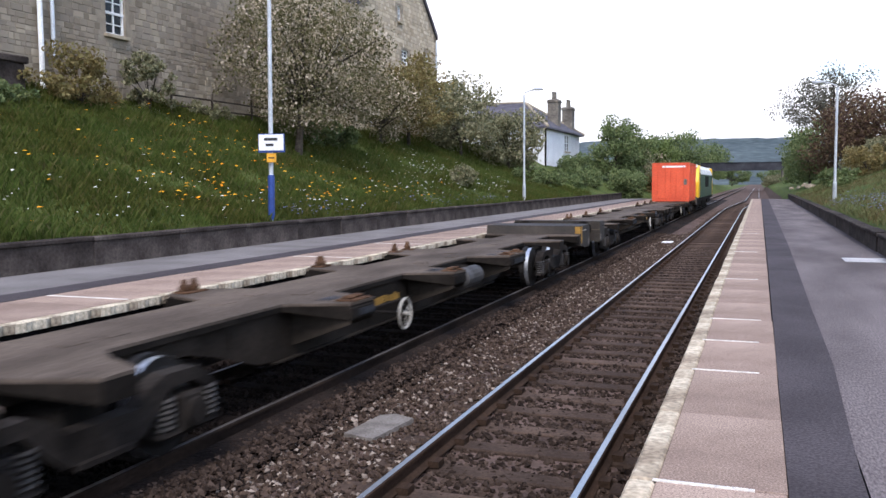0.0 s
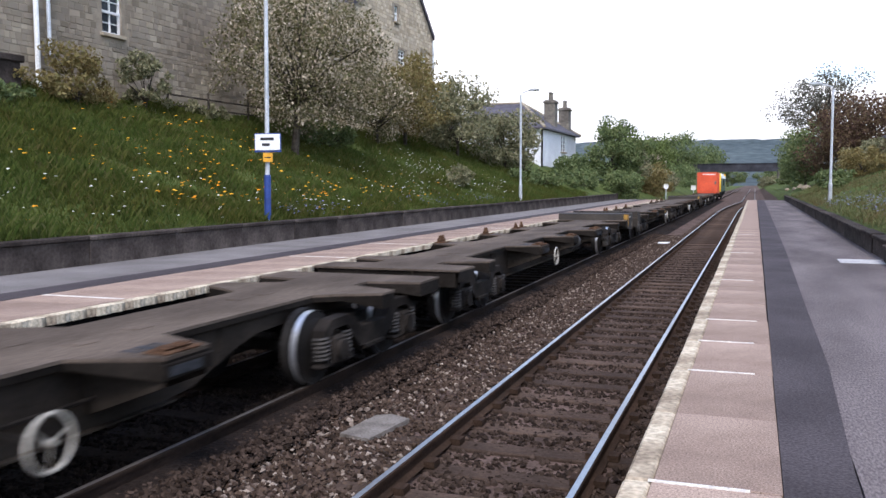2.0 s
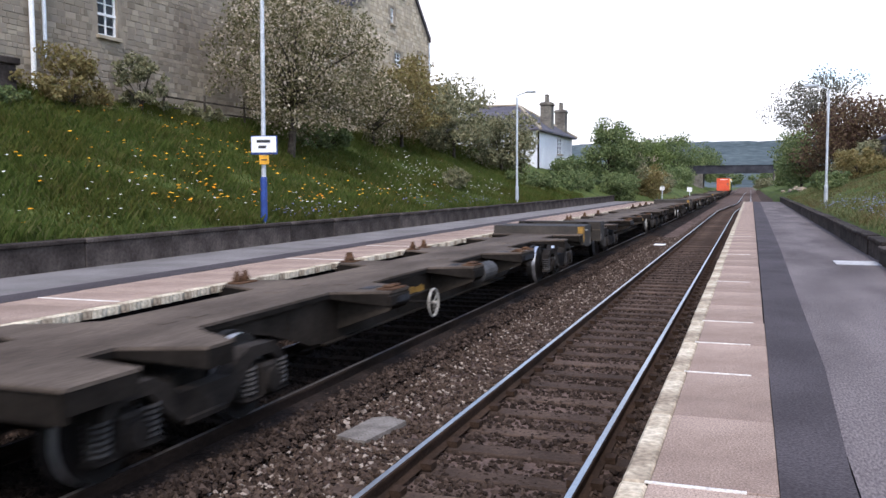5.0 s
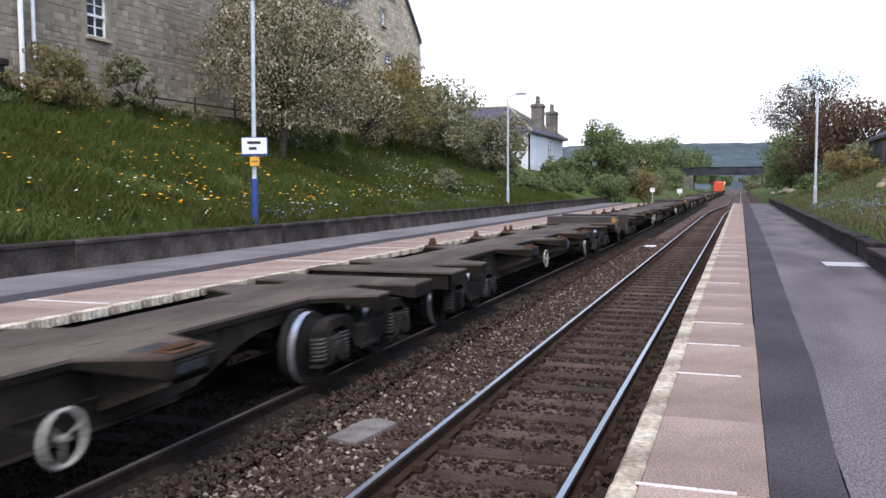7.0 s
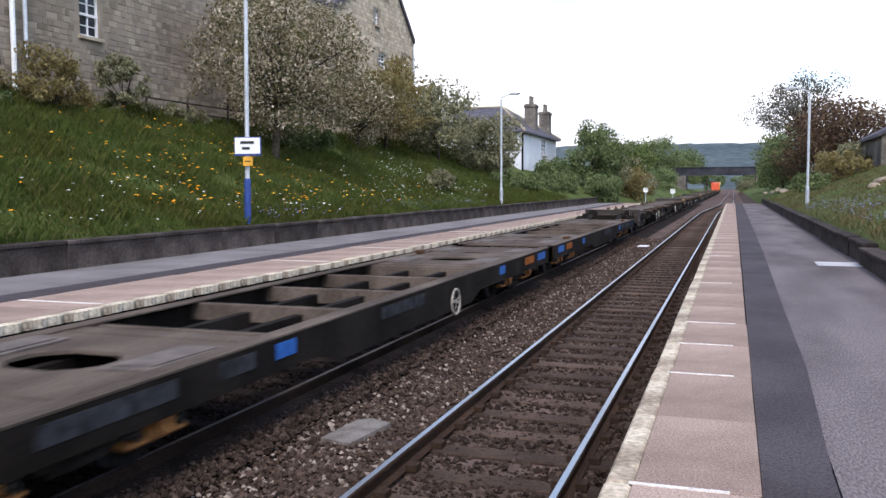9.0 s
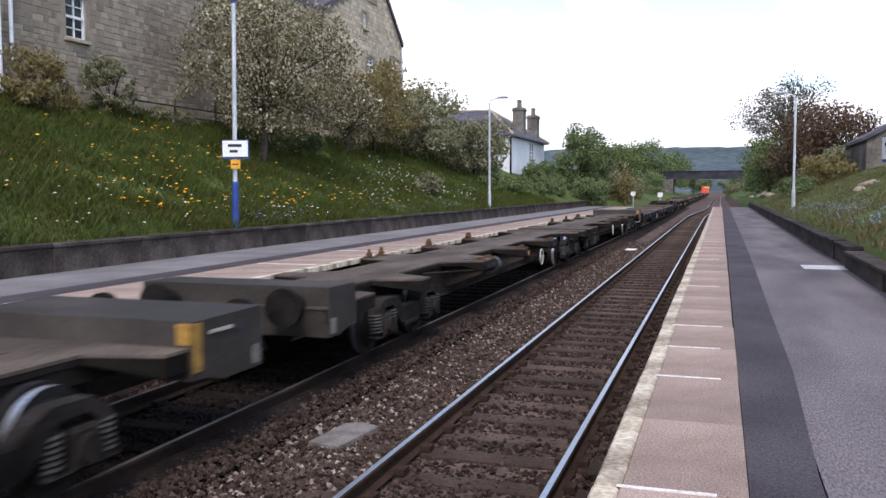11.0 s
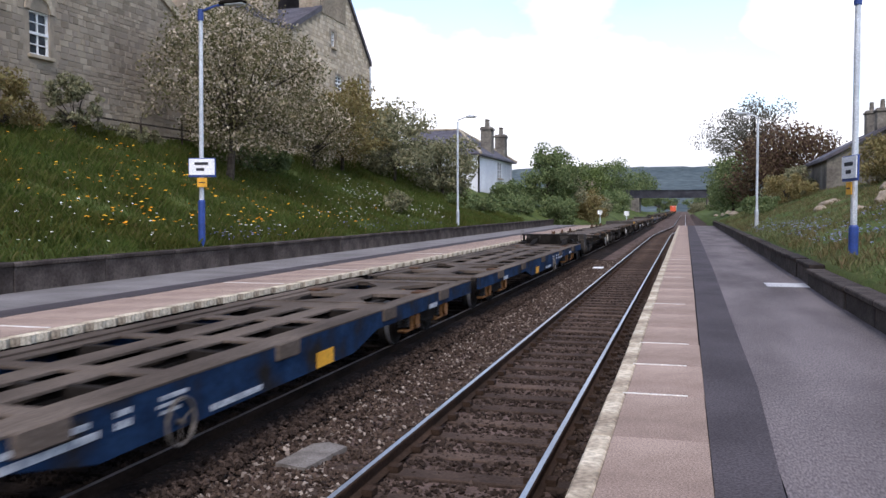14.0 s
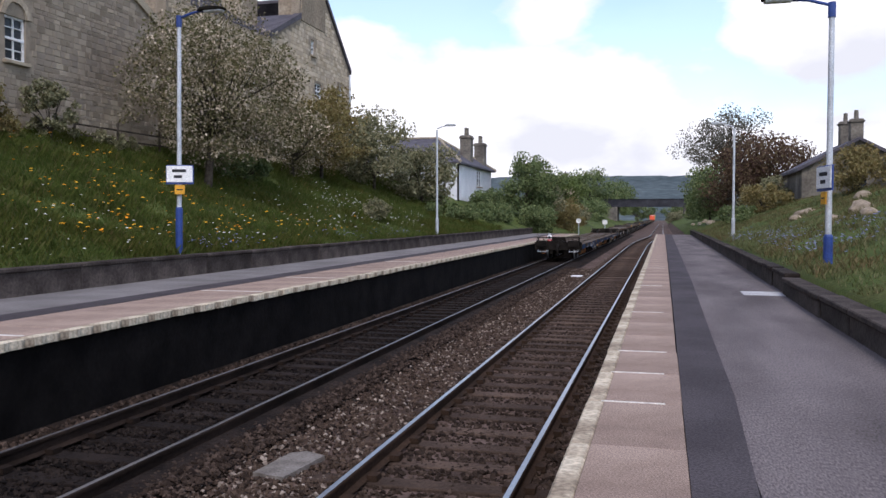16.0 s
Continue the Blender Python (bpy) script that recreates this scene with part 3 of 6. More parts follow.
def wall_run(name, label, x, y0, y1, z0, z1, thick, step, parent_label):
    w = empty(name, label, "wall", kind="structure")
    proto = boxes((x, x + thick, 0.005, step - 0.005, z0, z1 - 0.08), bev=0.012)
    cap = boxes((x - 0.03, x + thick + 0.03, 0.003, step - 0.003, z1 - 0.078, z1), bev=0.015)
    rnd = random.Random(int(abs(x) * 10))
    p0 = c0 = None
    n = int(round((y1 - y0) / step))
    for k in range(n):
        m = Matrix.Translation((rnd.uniform(-0.012, 0.012), y0 + k * step, rnd.uniform(-0.012, 0.012)))
        if k == 0:
            p0, c0 = part("wall_block", proto, M_WALL, w, parent_label, m), part("coping", cap, M_WALL, w, "weathered coping stone", m)
        else:
            share("wall_block", p0.data, w, m)
            share("coping", c0.data, w, m)


def build_platform_far():
    pf = empty("platform_far", "opposite station platform with tarmac and a slabbed edge", "platform", kind="structure")
    part("platform_face", boxes((-7.42, -7.28, -12, 75, -0.4, TOP - 0.05)), M_PLATFACE, pf, "near-black platform wall")
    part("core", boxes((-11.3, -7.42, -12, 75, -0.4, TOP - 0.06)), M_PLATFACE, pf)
    part("tarmac", boxes((-11.2, -9.3, -12, 75, TOP - 0.06, TOP)), M_FARASPHALT, pf, "worn grey tarmac surface")
    part("tarmac_strip", boxes((-9.3, -8.72, -12, 75, TOP - 0.06, TOP + 0.004)), M_DARKSTRIP, pf, "dark strip of tarmac")
    pitch = 1.25
    s0 = part("slab", boxes((-8.715, -7.385, 0.004, pitch - 0.004, TOP - 0.07, TOP + 0.002), bev=0.004), M_TILE, pf, "pinkish concrete paving slab", Matrix.Translation((0, -12, 0)))
    rnd = random.Random(9)
    for k in range(1, 69):
        m = Matrix.Translation((rnd.uniform(-0.006, 0.006), -12 + k * pitch, rnd.uniform(-0.004, 0.002)))
        share("slab", s0.data, pf, m)
    e0 = None
    y = -12.0
    while y < 74.5:
        step = 0.62
        m = Matrix.Translation((rnd.uniform(-0.02, 0.012), y, rnd.uniform(-0.012, 0.004)))
        if e0 is None:
            bm = bmesh.new()
            prism(bm, [(-7.38, 0.004), (-7.21, 0.0), (-7.19, 0.13), (-7.215, 0.24), (-7.2, 0.41), (-7.225, 0.5), (-7.195, 0.616), (-7.38, 0.614)], "z", TOP - 0.1, TOP)
            e0 = part("edge_stone", bm, M_NOSING, pf, "chipped cream-painted edge stone", m)
        else:
            share("edge_stone", e0.data, pf, m)
        y += step
    bm = bmesh.new()
    for k in (16, 21, 24, 30):
        box(bm, -8.68, -7.4, -11.5 + k * pitch - 0.03, -11.5 + k * pitch + 0.03, TOP, TOP + 0.006)
    part("mortar_joint", bm, M_JOINT, pf, "pale painted joints")


build_platform_near()
build_platform_far()
wall_run("wall_left", "low dark weathered wall behind the far platform", -11.36, -12, 75, 0.86, 1.43, 0.22, 2.4, "soot-dark wall block")
wall_run("wall_right", "low dark weathered wall behind the platform", 2.22, 16.9, 74, 0.86, 1.30, 0.22, 1.9, "dark stone wall block")
wall_run("wall_right_near", "low dark stone wall with taller end pier", 2.16, -8, 16.7, 0.86, 1.24, 0.26, 1.9, "dark stone wall block")


# ---- posts and lamps ----
def lamp_post(name, x, y, z, top, arm, sign, label, lean=0.0, cuff=1.1):
    lp = empty(name, label, "lamp post", pose(x, y, z, 0, lean, 0), "platform lamps")
    h = top - z
    part("pole", rods(((0, 0, -0.5), (0, 0, h - 0.15), 0.062, 0.05), seg=14), M_POLE, lp, "grey galvanised pole", smooth=False)
    if sign:
        part("sleeve", rods(((0, 0, 0), (0, 0, cuff), 0.085), ((0, 0, cuff), (0, 0, cuff + 0.04), 0.085, 0.065), seg=14), M_BLUE, lp, "blue painted base sleeve")
        part("collar", rods(((0, 0, h - 0.3), (0, 0, h - 0.02), 0.07), seg=14), M_BLUE, lp, "blue top collar")
    else:
        part("sleeve", rods(((0, 0, 0), (0, 0, 0.95), 0.085), ((0, 0, 0.95), (0, 0, 1.0), 0.085, 0.06), seg=14), M_POLE, lp, "pale base sleeve")
    ax = arm
    part("arm", rods(((0, 0, h - 0.08), (ax * 0.35, 0, h + 0.04), 0.03), ((ax * 0.35, 0, h + 0.04), (ax * 0.6, 0, h + 0.07), 0.028)), M_POLE if not sign else M_BLUE, lp)
    bm = bmesh.new()
    s = 1 if ax > 0 else -1
    prism(bm, [(ax * 0.45, h + 0.05), (ax * 0.5, h + 0.13), (ax * 0.75, h + 0.17), (ax * 1.05, h + 0.13), (ax * 1.1, h + 0.09), (ax * 1.05, h + 0.07)], "y", -0.12, 0.12)
    bmesh.ops.bevel(bm, geom=bm.edges[:], offset=0.025, segments=2, affect="EDGES")
    part("lantern", bm, M_HOLLOW if sign else M_POLE, lp, "grey street lantern head")
    part("bowl", boxes((min(ax * 0.6, ax * 1.04), max(ax * 0.6, ax * 1.04), -0.09, 0.09, h + 0.03, h + 0.085), bev=0.02), M_LAMPGLASS, lp, "clear lamp bowl")
    return lp


def station_sign(x, y, z, w, h, turn, name_text, label, plate=True):
    sg = empty("station_sign", label, "sign", pose(x, y, z, 0, 0, turn), "station name signs")
    part("panel", boxes((-w / 2, w / 2, -0.02, 0.0, -h / 2, h / 2), bev=0.004), M_WHITE, sg, "white sign panel")
    part("border", boxes((-w / 2 - 0.02, w / 2 + 0.02, 0.0, 0.03, -h / 2 - 0.05, h / 2 + 0.02), bev=0.004), M_BLUE, sg, "dark blue frame")
    for k, (a, b, zz) in enumerate(name_text):
        part("text_line", boxes((a * w, b * w, -0.024, -0.019, zz * h - 0.035, zz * h + 0.035)), M_BLACK, sg, "dark unreadable lettering")
    if plate:
        part("small_plate", boxes((-0.12, 0.12, -0.02, 0.01, -h / 2 - 0.3, -h / 2 - 0.07), bev=0.004), M_YELLOW, sg, "amber notice plate")
        part("notice_text", boxes((-0.08, 0.08, -0.024, -0.019, -h / 2 - 0.2, -h / 2 - 0.17)), M_BLACK, sg)
    return sg


lamp_post("lamp_post", -11.62, 18.7, 1.45, 7.3, 1.15, True, "tall platform lamp post with blue base and grey pole", lean=0.7)
station_sign(-11.52, 18.6, 3.4, 0.64, 0.40, 14, [(-0.28, 0.26, 0.2), (-0.22, 0.1, -0.16)], "white station name sign on a lamp post")
lamp_post("lamp_post", -11.62, 43.5, 1.3, 7.1, 0.95, False, "slim grey lamp post behind the far platform")
lamp_post("lamp_post", 3.0, 17.2, 1.3, 6.35, -1.15, True, "tall platform lamp post with dark blue base", cuff=0.68)
station_sign(2.9, 17.1, 3.08, 0.72, 0.4, -80, [(-0.3, 0.28, 0.16), (-0.2, 0.15, -0.2)], "white station name sign turned edge-on", plate=True)
lamp_post("lamp_post", 3.15, 41.5, 1.3, 6.6, -0.95, False, "slim grey lamp post beside the platform")


# ---- the train ----
def ring_wheel(parent, x, y, z, R, label, material=None):
    bm = bmesh.new()
    torus(bm, (x, y, z), (1, 0, 0), R, 0.017)
    for a in (0.4, 2.5, 4.6):
        rod(bm, (x, y, z), (x, y + R * math.cos(a), z + R * math.sin(a)), 0.006, 6)
    rod(bm, (x - 0.05, y, z), (x + 0.03, y, z), 0.026, 8)
    part("brake_shaft", rods(((x - (0.72 if x > 0 else -0.72), y, z), (x, y, z), 0.02), seg=6), M_HOLLOW, parent)
    return part("handwheel", bm, material or M_RING, parent, label)


def bogie(parent, y, base=2.0, r=0.43, axle=M_BOGIE, tread=True, sign=1):
    """A two-axle bogie with pressed side frames, centred on y."""
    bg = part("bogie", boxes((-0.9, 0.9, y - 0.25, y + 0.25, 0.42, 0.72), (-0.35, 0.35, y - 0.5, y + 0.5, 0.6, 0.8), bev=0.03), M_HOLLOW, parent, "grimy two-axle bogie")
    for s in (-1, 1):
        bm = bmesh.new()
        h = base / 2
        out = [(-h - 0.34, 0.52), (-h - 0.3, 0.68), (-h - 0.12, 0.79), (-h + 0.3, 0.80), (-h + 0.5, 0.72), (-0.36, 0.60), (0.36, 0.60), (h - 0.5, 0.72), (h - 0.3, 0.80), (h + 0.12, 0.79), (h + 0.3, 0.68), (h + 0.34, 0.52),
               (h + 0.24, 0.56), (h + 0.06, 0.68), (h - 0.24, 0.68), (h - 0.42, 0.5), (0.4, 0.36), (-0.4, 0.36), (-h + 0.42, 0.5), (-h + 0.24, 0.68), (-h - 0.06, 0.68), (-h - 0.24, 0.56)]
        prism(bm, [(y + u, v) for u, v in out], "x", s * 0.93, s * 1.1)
        part("side_frame", bm, M_BOGIE, bg, "dusty cast side frame, shade in its dark colour")
        part("spring_plank", boxes((s * 1.0 - 0.12, s * 1.0 + 0.12, y - 0.3, y + 0.3, 0.3, 0.37), bev=0.015), M_BOGIE, bg)
        for e in (-1, 1):
            yy = y + e * h
            bm = boxes((min(s * 0.92, s * 1.14), max(s * 0.92, s * 1.14), yy - 0.15, yy + 0.15, 0.27, 0.6), (min(s * 0.94, s * 1.12), max(s * 0.94, s * 1.12), yy - 0.4, yy + 0.4, 0.25, 0.31), bev=0.03)
            rod(bm, (s * 1.12, yy, 0.43), (s * 1.19, yy, 0.43), 0.12, 14)
            part("axlebox", bm, axle, bg)
            for d in (-0.28, 0.28):
                bm = bmesh.new()
                coil(bm, (s * 1.03, yy + d, 0.32), 0.085, 0.022, 0.28, 6)
                part("spring", bm, M_SPRING, bg, "grey coil spring")
            bm = bmesh.new()
            rod(bm, (s * 0.69, yy, r), (s * 0.80, yy, r), r, 32)
            rod(bm, (s * 0.80, yy, r), (s * 0.83, yy, r), r * 0.82, 24, r * 0.6)
            rod(bm, (s * 0.60, yy, r), (s * 0.69, yy, r), r + 0.03, 32)
            wh = part("wheel", bm, M_WHEEL, bg)
            bm = bmesh.new()
            seg = 40
            va = [[bm.verts.new((s * xx, yy + (r + 0.003) * math.cos(6.28318 * k / seg), r + (r + 0.003) * math.sin(6.28318 * k / seg))) for k in range(seg)] for xx in (0.71, 0.79)]
            for k in range(seg):
                bm.faces.new((va[0][k], va[0][(k + 1) % seg], va[1][(k + 1) % seg], va[1][k]))
            bmesh.ops.recalc_face_normals(bm, faces=bm.faces[:])
            part("tread", bm, M_TREAD, bg, "polished steel wheel tread", smooth=True)
    for e in (-1, 1):
        part("axle", rods(((-0.95, y + e * base / 2, r), (0.95, y + e * base / 2, r), 0.08), seg=12), M_HOLLOW, bg)
    return bg


def outline(stations):
    return [(w, -d) for d, w in stations] + [(-w, -d) for d, w in reversed(stations)]


DECK = 0.985
SPINE = [(0.3, 1.29), (1.05, 1.3), (1.2, 0.56), (1.64, 0.55), (1.92, 1.29), (2.3, 1.29), (2.52, 0.85), (2.75, 0.56), (5.55, 0.55), (5.85, 1.27), (6.45, 1.29), (6.75, 0.57), (9.05, 0.55), (9.35, 1.27), (9.86, 1.29), (10.02, 0.57),
         (12.1, 0.55), (12.45, 1.27), (13.5, 1.29), (13.66, 0.9), (13.9, 0.56), (16.15, 0.55), (16.42, 0.85), (16.62, 1.29), (17.0, 1.29), (17.22, 0.55), (18.62, 0.55), (18.8, 1.25), (20.3, 1.27)]


def skeletal_wagon(near):
    """One half of a twin spine wagon: inner end at y = 0, raised buffer end at y = -20.3. near: the side on which the pegs lie folded."""
    w = empty("container_wagon", "empty brown skeletal container wagon on bogies, weathered and dusty", "wagon", group="goods train")
    bm = bmesh.new()
    prism(bm, outline(SPINE), "z", DECK - 0.03, DECK)
    bmesh.ops.triangulate(bm, faces=[f for f in bm.faces if len(f.verts) > 4])
    part("deck_plate", bm, M_DECK, w, "dusty brown deck plate with notched sides")
    # hanging lip that follows the notched outline, deeper round the outriggers
    for s in (-1, 1):
        bm = bmesh.new()
        for (d0, w0), (d1, w1) in zip(SPINE, SPINE[1:]):
            dep0, dep1 = (0.2 if w0 > 1 else 0.09), (0.2 if w1 > 1 else 0.09)
            a = [bm.verts.new((s * ww, -dd, zz)) for ww, dd, zz in ((w0 - 0.004, d0, DECK - 0.028), (w1 - 0.004, d1, DECK - 0.028), (w1 - 0.004, d1, DECK - dep1), (w0 - 0.004, d0, DECK - dep0))]
            b = [bm.verts.new((v.co.x - s * 0.02, v.co.y, v.co.z)) for v in a]
            bm.faces.new(a)
            bm.faces.new(list(reversed(b)))
            bm.faces.new((a[2], a[3], b[3], b[2]))
        bmesh.ops.remove_doubles(bm, verts=bm.verts[:], dist=0.0005)
        bmesh.ops.recalc_face_normals(bm, faces=bm.faces[:])
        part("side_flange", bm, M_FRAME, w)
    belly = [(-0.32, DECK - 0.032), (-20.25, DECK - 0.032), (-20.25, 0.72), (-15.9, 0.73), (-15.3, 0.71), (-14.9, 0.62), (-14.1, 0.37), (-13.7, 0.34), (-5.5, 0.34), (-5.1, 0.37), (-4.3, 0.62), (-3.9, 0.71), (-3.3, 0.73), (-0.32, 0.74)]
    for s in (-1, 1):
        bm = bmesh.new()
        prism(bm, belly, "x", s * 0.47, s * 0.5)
        part("spine_web", bm, M_WEB, w, "fish-bellied brown web of the spine, darkened for shade")
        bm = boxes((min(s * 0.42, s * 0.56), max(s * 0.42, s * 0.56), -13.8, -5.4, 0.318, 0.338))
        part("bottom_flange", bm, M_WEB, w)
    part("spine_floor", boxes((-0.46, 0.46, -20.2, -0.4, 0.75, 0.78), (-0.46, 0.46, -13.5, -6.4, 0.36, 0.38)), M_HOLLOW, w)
    rnd = random.Random(21)
    for d0, d1 in ((5.85, 6.45), (9.35, 9.86), (12.45, 13.5)):
        for s in (-1, 1):
            for e in (-d1, -d0 - 0.03):
                bm = bmesh.new()
                prism(bm, [(s * 0.503, 0.46), (s * 0.62, 0.5), (s * 1.26, 0.74), (s * 1.26, DECK - 0.034), (s * 0.503, DECK - 0.034)], "y", e, e + 0.03)
                part("outrigger", bm, M_WEB, w, "tapered outrigger web")
            part("edge_bearer", boxes((s * 1.27 - 0.02, s * 1.27 + 0.035, -d1 - 0.02, -d0 + 0.02, DECK - 0.19, DECK - 0.055), bev=0.01), M_FRAME, w, "grimy container bearer, shade in its dark colour")
            for e in (-d1 + 0.06, -d0 - 0.34):
                part("spigot_plate", boxes((s * 1.15 - 0.12, s * 1.15 + 0.12, e, e + 0.26, DECK, DECK + 0.022), bev=0.008), M_RUST, w, "rusty container spigot plate")
                if s == near:
                    bm = boxes((s * 1.15 - 0.05, s * 1.15 + 0.07, e + 0.04, e + 0.2, DECK + 0.02, DECK + 0.055), bev=0.015)
                    part("twist_lock", bm, M_RUST, w, "rusty locking peg folded flat")
                    for k in range(2):
                        part("slot", boxes((s * 0.86 - 0.08, s * 0.86 + 0.1, e + 0.03 + 0.13 * k, e + 0.1 + 0.13 * k, DECK, DECK + 0.004)), M_BLACK, w, "dark slot in the deck")
                else:
                    bm = boxes((s * 1.17 - 0.05, s * 1.17 + 0.05, e + 0.07, e + 0.19, DECK + 0.02, DECK + 0.09), bev=0.012)
                    rod(bm, (s * 1.17, e + 0.13, DECK + 0.08), (s * 1.17, e + 0.13, DECK + 0.17), 0.05, 8, 0.03)
                    part("twist_lock", bm, M_RUST, w, "rusty locking peg standing up")
    for k in range(14):
        y = -rnd.uniform(2.8, 18.4)
        x = rnd.uniform(-0.35, 0.35)
        part("weld_plate", boxes((x - 0.09, x + 0.09, y - 0.12, y + 0.12, DECK, DECK + 0.006)), M_DECK, w)
    for s in (-1, 1):
        for y in (-4.6, -7.9, -11.2, -14.9):
            part("web_stiffener", boxes((s * 0.502 - 0.012, s * 0.502 + 0.02, y - 0.02, y + 0.02, 0.64 if y in (-4.6, -14.9) else 0.4, DECK - 0.1)), M_WEB, w)
        part("brake_pipe", rods(((s * 0.56, -13.4, 0.6), (s * 0.56, -6.0, 0.6), 0.022), ((s * 0.6, -15.0, 0.86), (s * 1.15, -13.7, 0.82), 0.018), seg=6), M_BOGIE, w)
        # stencilled amber name across the web, as uneven strokes
        if near < 0:
            bm = bmesh.new()
            for k in range(9):
                y, h = -9.0 + 0.11 * k, rnd.uniform(0.06, 0.13)
                box(bm, s * 0.503 - 0.004, s * 0.503 + 0.004, y, y + rnd.uniform(0.07, 0.105), 0.66 - h / 2 + rnd.uniform(-0.02, 0.02), 0.66 + h / 2)
            part("stencil", bm, M_GOLD, w, "faded amber unreadable lettering")
        else:
            part("stencil", boxes((s * 1.308 - 0.004, s * 1.308 + 0.004, -9.6, -9.4, DECK - 0.17, DECK - 0.07)), M_GOLD, w, "faded amber mark")
        part("data_panel", boxes((s * 1.308 - 0.004, s * 1.308 + 0.004, -13.3, -12.6, DECK - 0.165, DECK - 0.08)), M_FADED, w, "faded pale lettering")
        part("data_panel", boxes((s * 1.308 - 0.004, s * 1.308 + 0.004, -6.4, -6.0, DECK - 0.16, DECK - 0.08)), M_FADED, w, "faded pale lettering")
        ring_wheel(w, s * 1.22, -7.55, 0.62, 0.2, "pale hand brake wheel")
    # raised buffer end
    face = -19.12 if near < 0 else -19.5
    bm = boxes((-1.24, 1.24, -20.27, face - 0.04, DECK + 0.16, DECK + 0.19), bev=0.008)
    prism(bm, [(face, DECK + 0.001), (face - 0.05, DECK + 0.22), (-20.28, DECK + 0.23), (-20.28, 0.62), (face - 0.48, 0.62), (face - 0.18, 0.69), (face, 0.69)], "x", -1.285, 1.285)
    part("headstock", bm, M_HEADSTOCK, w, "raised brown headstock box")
    for s in (-1, 1):
        if s < 0 and near < 0:
            part("corner_stripe", boxes((s * 1.289 - 0.006, s * 1.289 + 0.006, -19.26, -19.13, 0.76, DECK + 0.205)), M_GOLD, w, "yellow corner stripe")
            part("corner_stripe", boxes((s * 1.2 - 0.07, s * 1.2 + 0.07, -19.146, -19.11, DECK + 0.02, DECK + 0.205)), M_GOLD, w, "yellow corner stripe")
        part("label_plate", boxes((s * 1.289 - 0.006, s * 1.289 + 0.006, -20.24, -20.1, 0.66, 0.84)), M_COVER, w, "pale data panel")
        if near < 0:
            part("lamp_iron", boxes((s * 1.29 - 0.012, s * 1.29 + 0.012, -19.75, -19.38, 1.07, 1.1)), M_RING, w, "pale grab bar")
        part("lamp_bracket_hole", boxes((s * 1.287 - 0.006, s * 1.287 + 0.006, -19.95, -19.85, 1.02, 1.13)), M_BLACK, w)
        bm = rods(((s * 0.86, -20.28, 1.0), (s * 0.86, -20.55, 1.0), 0.13), ((s * 0.86, -20.55, 1.0), (s * 0.86, -20.62, 1.0), 0.23), seg=16)
        part("buffer", bm, M_HOLLOW, w, "oily sprung buffer")
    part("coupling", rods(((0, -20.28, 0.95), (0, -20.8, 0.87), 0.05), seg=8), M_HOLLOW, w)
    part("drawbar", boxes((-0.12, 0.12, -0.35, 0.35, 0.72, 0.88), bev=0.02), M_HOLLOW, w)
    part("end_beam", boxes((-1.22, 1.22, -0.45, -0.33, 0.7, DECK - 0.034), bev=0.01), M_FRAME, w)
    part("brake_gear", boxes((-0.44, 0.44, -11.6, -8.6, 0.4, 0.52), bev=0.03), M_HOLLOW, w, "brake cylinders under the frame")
    for s in (-1, 1):
        part("air_tank", rods(((s * 0.82, -11.7, 0.7), (s * 0.82, -10.9, 0.7), 0.18), ((s * 0.82, -10.9, 0.7), (s * 0.82, -10.82, 0.7), 0.18, 0.1), ((s * 0.82, -11.78, 0.7), (s * 0.82, -11.7, 0.7), 0.1, 0.18), seg=16), M_TANK, w, "dusty grey air reservoir")
        part("tank_strap", boxes((s * 0.66 - 0.16, s * 0.66 + 0.16, -11.35, -11.3, 0.86, 0.9)), M_BOGIE, w)
    bogie(w, -2.15)
    bogie(w, -17.0)
    return w


